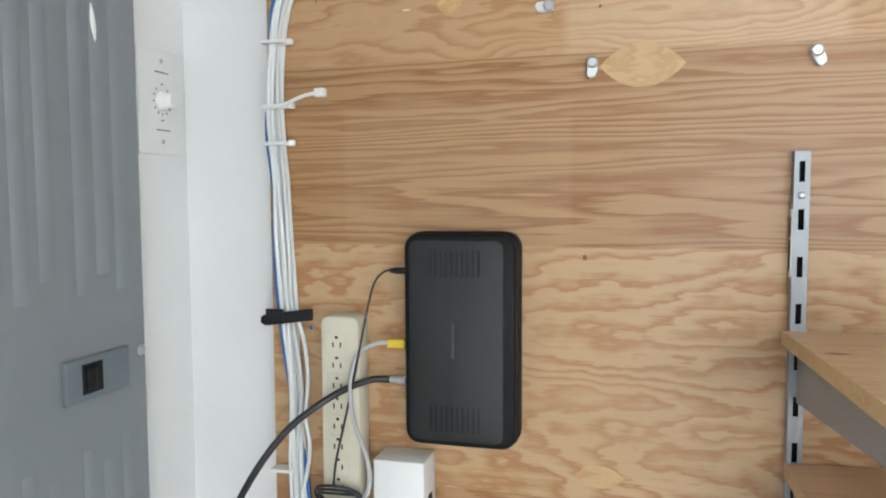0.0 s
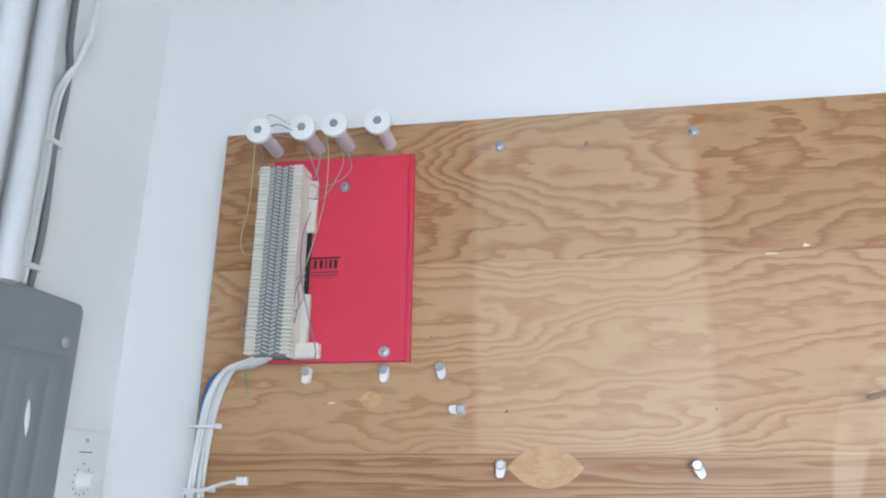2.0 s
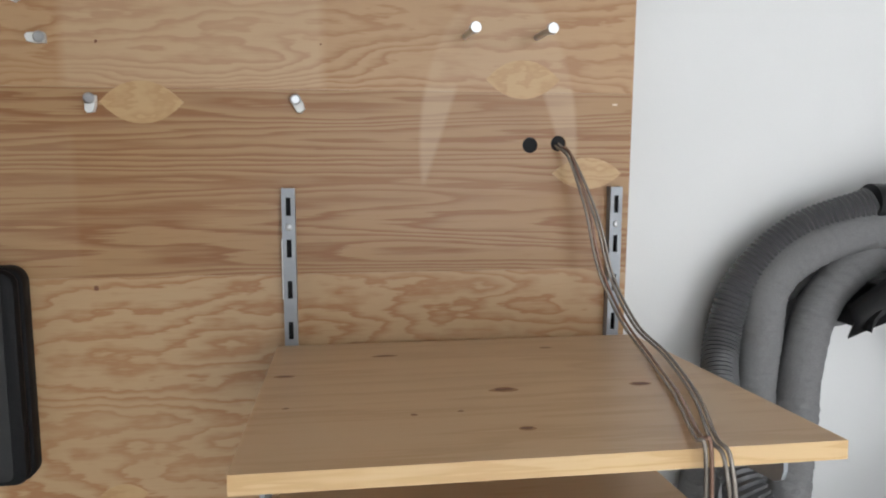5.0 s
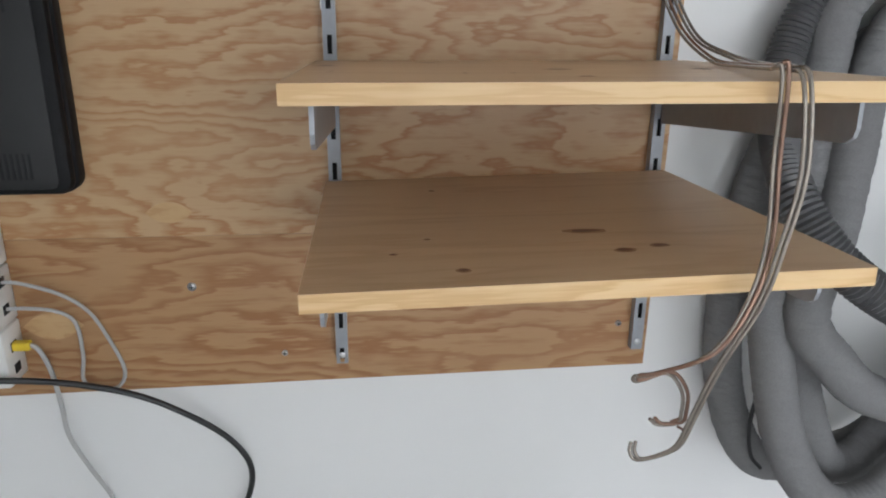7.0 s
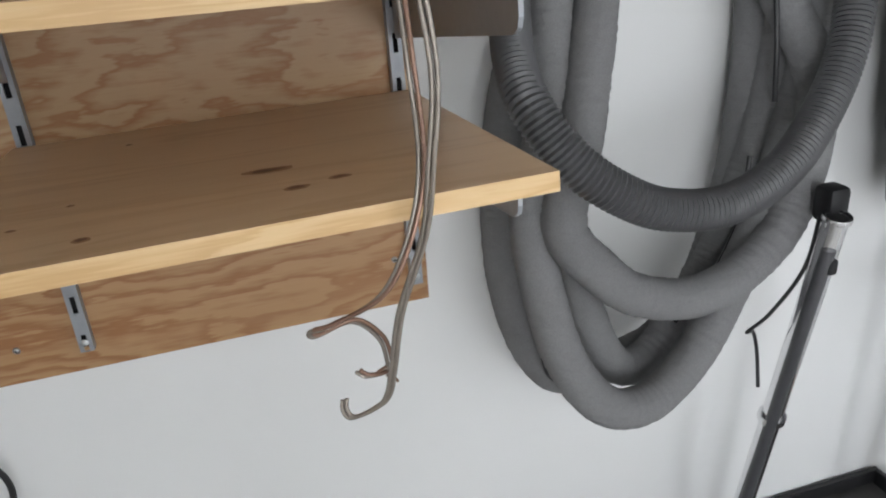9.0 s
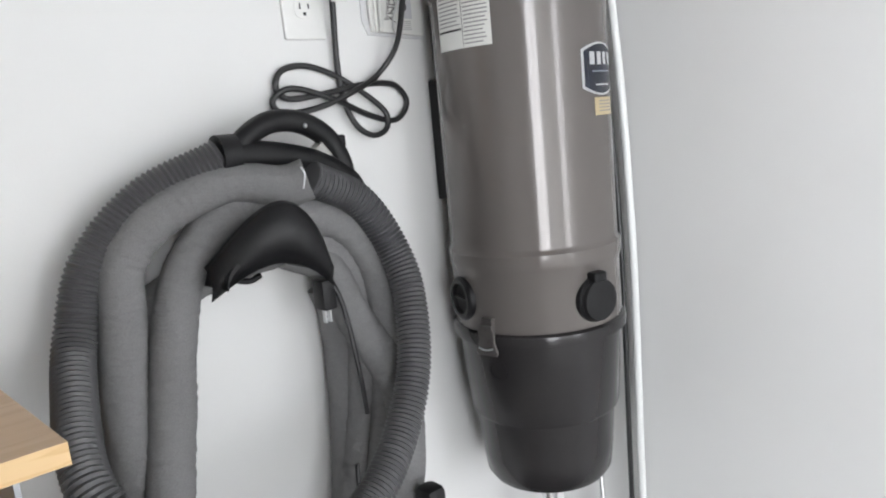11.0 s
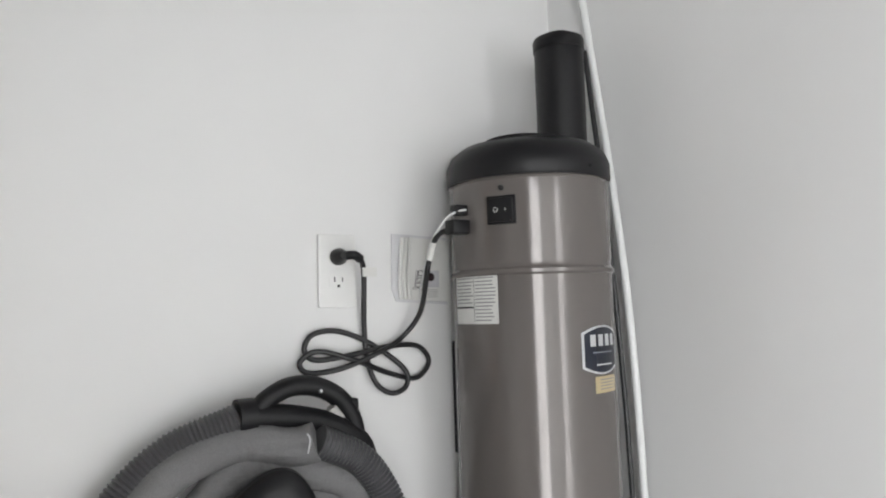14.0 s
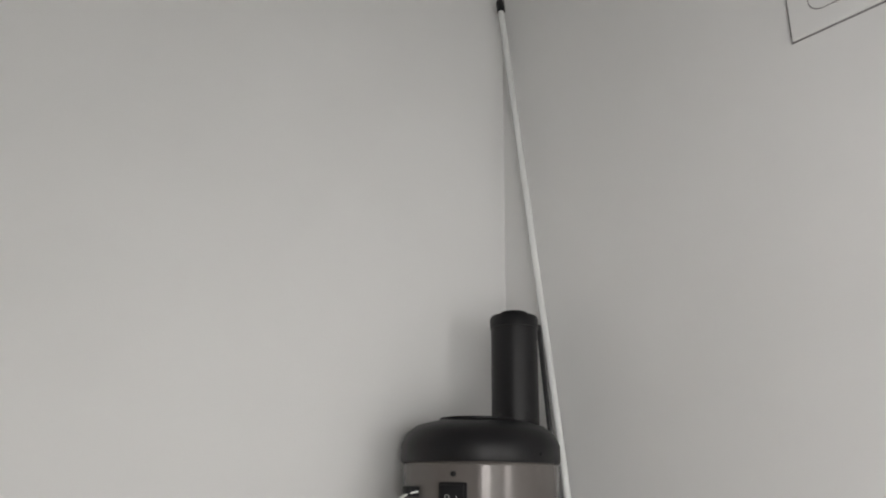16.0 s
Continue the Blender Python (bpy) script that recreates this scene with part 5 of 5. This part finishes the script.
C = [(1.256, -0.008, 0.972), (1.176, -0.011, 0.915), (1.123, -0.023, 0.803), (1.105, -0.028, 0.650), (1.112, -0.037, 0.540), (1.137, -0.050, 0.460), (1.173, -0.059, 0.423), (1.238, -0.057, 0.426), (1.322, -0.049, 0.440), (1.385, -0.042, 0.504), (1.433, -0.030, 0.617), (1.457, -0.020, 0.749), (1.463, -0.012, 0.880), (1.452, -0.009, 0.931)]
wrinkle = lambda u: 0.0250 + 0.0011 * noise.noise((u * 420, 3.1, 0.7)) + 0.0006 * noise.noise((u * 60, 1.3, 5.7))
part("knit_sleeve", tube(A + B, wrinkle, 20, res=16, ribs=(0.011, 0.0003)), SOCK, hose, "grey knitted sleeve", 60)
part("knit_sleeve", tube(E + C, wrinkle, 20, res=16, ribs=(0.011, 0.0003)), SOCK, hose, "grey knitted sleeve", 60)
part("sleeve_cuff", tube([(1.400, -0.086, 1.0835), (1.384, -0.076, 1.0785), (1.368, -0.070, 1.078)], 0.0258, 20), SOCK, hose, "", 60)
part("end_cord", tube([(1.140, -0.082, 0.56), (1.134, -0.080, 0.50), (1.142, -0.080, 0.45), (1.158, -0.082, 0.428)], 0.003, 8), CABLE_BLACK, hose, "thin black hose cord", 60)
part("hose_cord", tube([(1.415, -0.075, 0.965), (1.428, -0.085, 0.92), (1.436, -0.092, 0.84), (1.440, -0.095, 0.77)], 0.0035, 8), CABLE_BLACK, hose, "", 60)
part("hose_cord", tube([(1.425, -0.08, 0.70), (1.41, -0.09, 0.62), (1.36, -0.10, 0.535), (1.31, -0.11, 0.50)], 0.0035, 8), CABLE_BLACK, hose, "", 60)
pl = part("hose_plug", box(1.402, 1.422, -0.085, -0.058, 0.915, 0.955, 0.004), BLACK, hose, "black two-pin hose plug", 40)
for dx in (0.004, 0.011):
    part("plug_pin", box(1.404 + dx, 1.406 + dx, -0.075, -0.068, 0.898, 0.915), ZINC, pl)
grip = part("handle_grip", tube([(1.328, -0.055, 1.124), (1.342, -0.055, 1.140), (1.376, -0.055, 1.155), (1.416, -0.055, 1.152), (1.452, -0.055, 1.131), (1.472, -0.055, 1.098), (1.477, -0.055, 1.066)], lambda u: 0.0125 + 0.0015 * math.sin(3.1 * u), 16), BLACK, hose, "curved black plastic handle", 60)
part("handle_neck", tube([(1.312, -0.055, 1.121), (1.345, -0.055, 1.119), (1.39, -0.055, 1.111), (1.44, -0.055, 1.095), (1.478, -0.055, 1.068), (1.490, -0.055, 1.035)], lambda u: 0.0165 + 0.003 * u, 16), BLACK, hose, "black handle tube", 60)
part("handle_collar", tube([(1.302, -0.055, 1.122), (1.325, -0.055, 1.122)], 0.0235, 18), BLACK, hose, "", 60)
part("handle_inner", tube([(1.437, -0.055, 1.122), (1.453, -0.055, 1.100), (1.455, -0.055, 1.080)], 0.009, 12), plain("grey_plastic", (0.40, 0.39, 0.37), 0.4), hose, "grey inner grip", 60)
part("handle_button", box(1.462, 1.476, -0.066, -0.044, 1.116, 1.132, 0.003), BLACK, hose)
part("handle_screw", turned([(0.003, 0), (0.002, 0.0015)], 10, pose(1.416, -0.0685, 1.147, 90, 0, 0)), ZINC, hose)
part("sleeve_hook", tube([(1.375, -0.115, 1.075), (1.377, -0.118, 1.092), (1.374, -0.116, 1.10)], 0.0012, 6), ZINC, hose)

hanger = tagged(empty("hose_hanger", pose(0, 0, 0)), "black plastic saddle-shaped hose hanger screwed to the wall", "hanger")
b = bmesh.new()
# a curved saddle plate standing off the wall, arched below
front = []
N = 20
for i in range(N + 1):
    u = i / N
    x = 1.250 + u * 0.132
    top = 0.968 + 0.100 * math.sin(math.pi * (0.06 + 0.88 * u ** 1.3)) ** 0.6
    low = 0.962 + 0.036 * math.sin(math.pi * u) + 0.004 * (1 - u)
    front.append((x, min(low, top - 0.004), top))
rows = []
for x, low, top in front:
    out = -0.104 - 0.045 * math.sin(math.pi * min(1.0, (x - 1.250) / 0.19))
    rows.append([b.verts.new((x, out, low)), b.verts.new((x, out - 0.008, (low + top) / 2)), b.verts.new((x, out, top - 0.004)), b.verts.new((x, out + 0.008, top))])
for r0, r1 in zip(rows, rows[1:]):
    for k in range(3):
        b.faces.new((r0[k], r1[k], r1[k + 1], r0[k + 1]))
bmesh.ops.recalc_face_normals(b, faces=b.faces[:])
plate = part("front_plate", b, BLACK, hanger, "curved black front plate", 60)
plate.modifiers.new("thick", "SOLIDIFY").thickness = 0.004
arch = []
for i in range(13):
    a = math.pi * i / 12
    arch.append((1.318 - 0.058 * math.cos(a), 0.985 + 0.034 * math.sin(a)))
outer = arch + [(x, z - 0.006) for x, z in reversed(arch)]
part("saddle", prism([(x, z) for x, z in outer][::-1], 0.145, pose(0, WALL_Y - 0.002, 0)), BLACK, hanger, "arched black saddle", 40)
part("foot", box(1.290, 1.332, -0.02, WALL_Y, 0.968, 1.01, 0.003), BLACK, hanger)
part("hook", tube([(1.304, -0.02, 0.985), (1.312, -0.032, 0.972), (1.330, -0.036, 0.966), (1.346, -0.036, 0.970)], 0.004, 8), BLACK, hanger, "", 60)

# ---- poles and wands leaning in the corner ----
pole = tagged(empty("extension_pole", pose(0, 0, 0)), "long white pole with a black tip leaning in the corner", "pole")
ppts = [(1.925, -0.178, FLOOR_Z), (1.925, -0.180, 0.5), (1.926, -0.183, 0.95), (1.926, -0.162, 1.34), (1.926, -0.090, 1.86), (1.926, -0.004, 2.46)]
part("shaft", tube(ppts, 0.0068, 16), plain("white_enamel", (0.74, 0.75, 0.74), 0.22, 0, 0.03), pole, "", 60)
part("tip", tube([(1.926, -0.006, 2.452), (1.926, -0.002, 2.482)], 0.0095, 14), BLACK, pole, "black rubber tip", 60)
slim = tagged(empty("slim_rod", pose(0, 0, 0)), "thin dark rod leaning behind the white pole", "rod")
part("shaft", tube([(1.914, -0.164, FLOOR_Z), (1.914, -0.166, 0.5), (1.914, -0.169, 0.95), (1.914, -0.148, 1.34), (1.914, -0.110, 1.70)], 0.0045, 12), CABLE_BLACK, slim, "", 60)

wand = tagged(empty("vacuum_wand", pose(0, 0, 0)), "chrome vacuum wand with a thin black cord", "vacuum wand")
w0, w1 = Vector((1.452, -0.204, 0.655)), Vector((1.447, -0.085, FLOOR_Z + 0.01))
part("tube", tube([w0, w0.lerp(w1, 0.5), w1], 0.0140, 20), CHROME, wand, "chrome tube", 60)
part("tube_mouth", turned([(0.0165, -0.003), (0.0172, 0.0), (0.0165, 0.003), (0.0135, 0.003), (0.0135, -0.001), (0.002, -0.0015)], 24, Matrix.Translation(w0) @ (w0 - w1).to_track_quat("Z", "Y").to_matrix().to_4x4()), CHROME, wand, "", 40)
part("mouth_hole", turned([(0.0130, 0.0), (0.0005, 0.0005)], 20, Matrix.Translation(w0) @ (w0 - w1).to_track_quat("Z", "Y").to_matrix().to_4x4()), DARK, wand)
part("cord_housing", box(1.449, 1.479, -0.196, -0.164, 0.640, 0.686, 0.008), BLACK, wand, "black wand plug housing", 40)
part("cord_channel", tube([(1.4445, -0.207, 0.618), (1.4425, -0.169, 0.40), (1.441, -0.145, 0.26), (1.440, -0.126, 0.15)], 0.0085, 12), plain("dark_channel", (0.06, 0.06, 0.065), 0.4), wand, "dark grey cord channel", 60)
part("collar", tube([w0.lerp(w1, 0.455), w0.lerp(w1, 0.47)], 0.0185, 20), CHROME, wand, "", 60)
part("button", box(1.444, 1.456, -0.214, -0.204, 0.585, 0.605, 0.003), BLACK, wand)
part("cord", tube([(1.452, -0.180, 0.655), (1.444, -0.175, 0.58), (1.426, -0.15, 0.51), (1.412, -0.13, 0.475), (1.418, -0.12, 0.465), (1.436, -0.11, 0.455), (1.446, -0.11, 0.42), (1.446, -0.12, 0.37)], 0.0026, 8), CABLE_BLACK, wand, "thin black cord", 60)

fw = tagged(empty("floor_wand", pose(0, 0, 0)), "chrome tube with a black tool clip standing in the tray", "vacuum wand")
f0, f1 = Vector((1.793, -0.085, 0.62)), Vector((1.773, -0.105, FLOOR_Z + 0.02))
part("tube", tube([f0, f0.lerp(f1, 0.5), f1], 0.0125, 18), CHROME, fw, "chrome tube", 60)
part("grip_sleeve", tube([(1.785, -0.0955, 0.362), (1.784, -0.0965, 0.327), (1.783, -0.0975, 0.289)], lambda u: 0.0190 - 0.002 * u, 18), BLACK, fw, "black grip sleeve", 60)
part("lock_ring", tube([(1.787, -0.093, 0.399), (1.786, -0.094, 0.372)], 0.0155, 18), CHROME, fw, "", 60)
tb = part("crevice_clip", box(-0.078, 0.020, -0.011, 0.011, -0.009, 0.009, 0.004), BLACK, fw, "black tool clip", 40)
tb.matrix_world = pose(1.774, -0.112, 0.440, 0, 15, -25)
part("clip_saddle", box(1.770, 1.802, -0.110, -0.075, 0.424, 0.462, 0.004), BLACK, fw, "", 40)
for dx in (-0.038, -0.012):
    part("clip_screw", turned([(0.003, 0), (0.002, 0.002)], 10, pose(dx, -0.011, 0, 90, 0, 0)), ZINC, tb)

rod = tagged(empty("hooked_rod", pose(0, 0, 0)), "slim chrome rod with an orange handle leaning in the corner", "rod")
part("shaft", tube([(1.852, -0.167, 0.150), (1.897, -0.115, 0.50), (1.930, -0.075, 0.85)], 0.005, 12), CHROME, rod, "", 60)
part("ferrule", tube([(1.8555, -0.170, 0.118), (1.855, -0.165, 0.152)], 0.0075, 12), CHROME, rod, "", 60)
part("handle", tube([(1.8575, -0.178, 0.055), (1.8565, -0.174, 0.09), (1.8555, -0.170, 0.120)], lambda u: 0.0115 + 0.002 * math.sin(3.1 * u), 14), plain("orange_plastic", (0.62, 0.20, 0.02), 0.35, 0, 0.08), rod, "orange plastic handle", 60)
part("end_loop", tube([(1.858, -0.178, 0.056), (1.862, -0.182, 0.02), (1.87, -0.19, FLOOR_Z + 0.006)], 0.004, 8), CHROME, rod, "", 60)

tray = tagged(empty("boot_tray", pose(0, 0, 0)), "shallow black plastic boot tray on the floor in the corner", "tray")
TR = plain("black_tray", (0.016, 0.016, 0.017), 0.5, 0, 0.3, 60, 0.2)
tx0, tx1, ty0, ty1 = 1.16, 1.858, -0.62, 0.012
part("base", box(tx0 + 0.01, tx1 - 0.01, ty0 + 0.01, ty1 - 0.01, FLOOR_Z, FLOOR_Z + 0.006), plain("tray_mat", (0.045, 0.043, 0.042), 0.75, 0, 0.4, 50, 0.4), tray, "scuffed tray bottom")
for x0, x1, y0, y1 in ((tx0, tx1, ty1 - 0.01, ty1), (tx0, tx1, ty0, ty0 + 0.01), (tx0, tx0 + 0.01, ty0 + 0.01, ty1 - 0.01), (tx1 - 0.01, tx1, ty0 + 0.01, ty1 - 0.01)):
    part("rim", box(x0, x1, y0, y1, FLOOR_Z, FLOOR_Z + 0.036, 0.002), TR, tray)

# ---- access panel high on the right wall ----
hatch = tagged(empty("access_panel", pose(0, 0, 0)), "white access panel with a framed edge high on the wall", "access panel")
SEAM = plain("seam_grey", (0.20, 0.19, 0.19), 0.8)
hy0, hy1, hz0, hz1 = -1.05, -0.632, 2.060, 2.46
part("frame", box(RIGHT_X - 0.005, RIGHT_X, hy0, hy1, hz0, hz1, 0.0015), WHITE, hatch)
part("frame_seam", box(RIGHT_X - 0.0008, RIGHT_X, hy0 - 0.0025, hy1 + 0.0025, hz0 - 0.0025, hz1 + 0.0025), SEAM, hatch)
part("door_seam", prism([(u, v) for u, v in rounded(0.356, 0.338, 0.02)], 0.0006, Matrix.Translation((RIGHT_X - 0.005, (hy0 + hy1) / 2, (hz0 + hz1) / 2)) @ Matrix(((0, 1, 0, 0), (-1, 0, 0, 0), (0, 0, 1, 0), (0, 0, 0, 1)))), SEAM, hatch)
part("door", prism([(u, v) for u, v in rounded(0.353, 0.335, 0.019)], 0.0014, Matrix.Translation((RIGHT_X - 0.005, (hy0 + hy1) / 2, (hz0 + hz1) / 2)) @ Matrix(((0, 1, 0, 0), (-1, 0, 0, 0), (0, 0, 1, 0), (0, 0, 0, 1)))), WHITE, hatch)

# ---- windows behind the camera ----
FRAME = plain("white_window_frame", (0.75, 0.75, 0.74), 0.4, 0, 0.03)


def window(name, axis, at, opening, label):
    w = tagged(empty(name, pose(0, 0, 0)), label, "window", "", "structure")
    lo, hi = opening
    z0, z1 = WIN_Z
    mid = (lo + hi) / 2

    def bar(pname, u0, u1, v0, v1):
        part(pname, box(u0, u1, at - 0.045, at, v0, v1, 0.002) if axis == "x" else box(at - 0.045, at, u0, u1, v0, v1, 0.002), FRAME, w)

    bar("jamb", lo, lo + 0.045, z0, z1)
    bar("jamb", hi - 0.045, hi, z0, z1)
    bar("window_sill", lo + 0.045, hi - 0.045, z0, z0 + 0.045)
    bar("head", lo + 0.045, hi - 0.045, z1 - 0.045, z1)
    bar("mullion", mid - 0.045, mid + 0.045, z0 + 0.045, z1 - 0.045)
    bar("transom", lo + 0.045, mid - 0.045, (z0 + z1) / 2 - 0.015, (z0 + z1) / 2 + 0.015)
    bar("transom", mid + 0.045, hi - 0.045, (z0 + z1) / 2 - 0.015, (z0 + z1) / 2 + 0.015)


window("window_1", "y", LEFT_X, WIN_LEFT, "white framed window letting daylight in")
window("window_2", "x", FRONT_Y, WIN_FRONT, "white framed window behind the viewer")
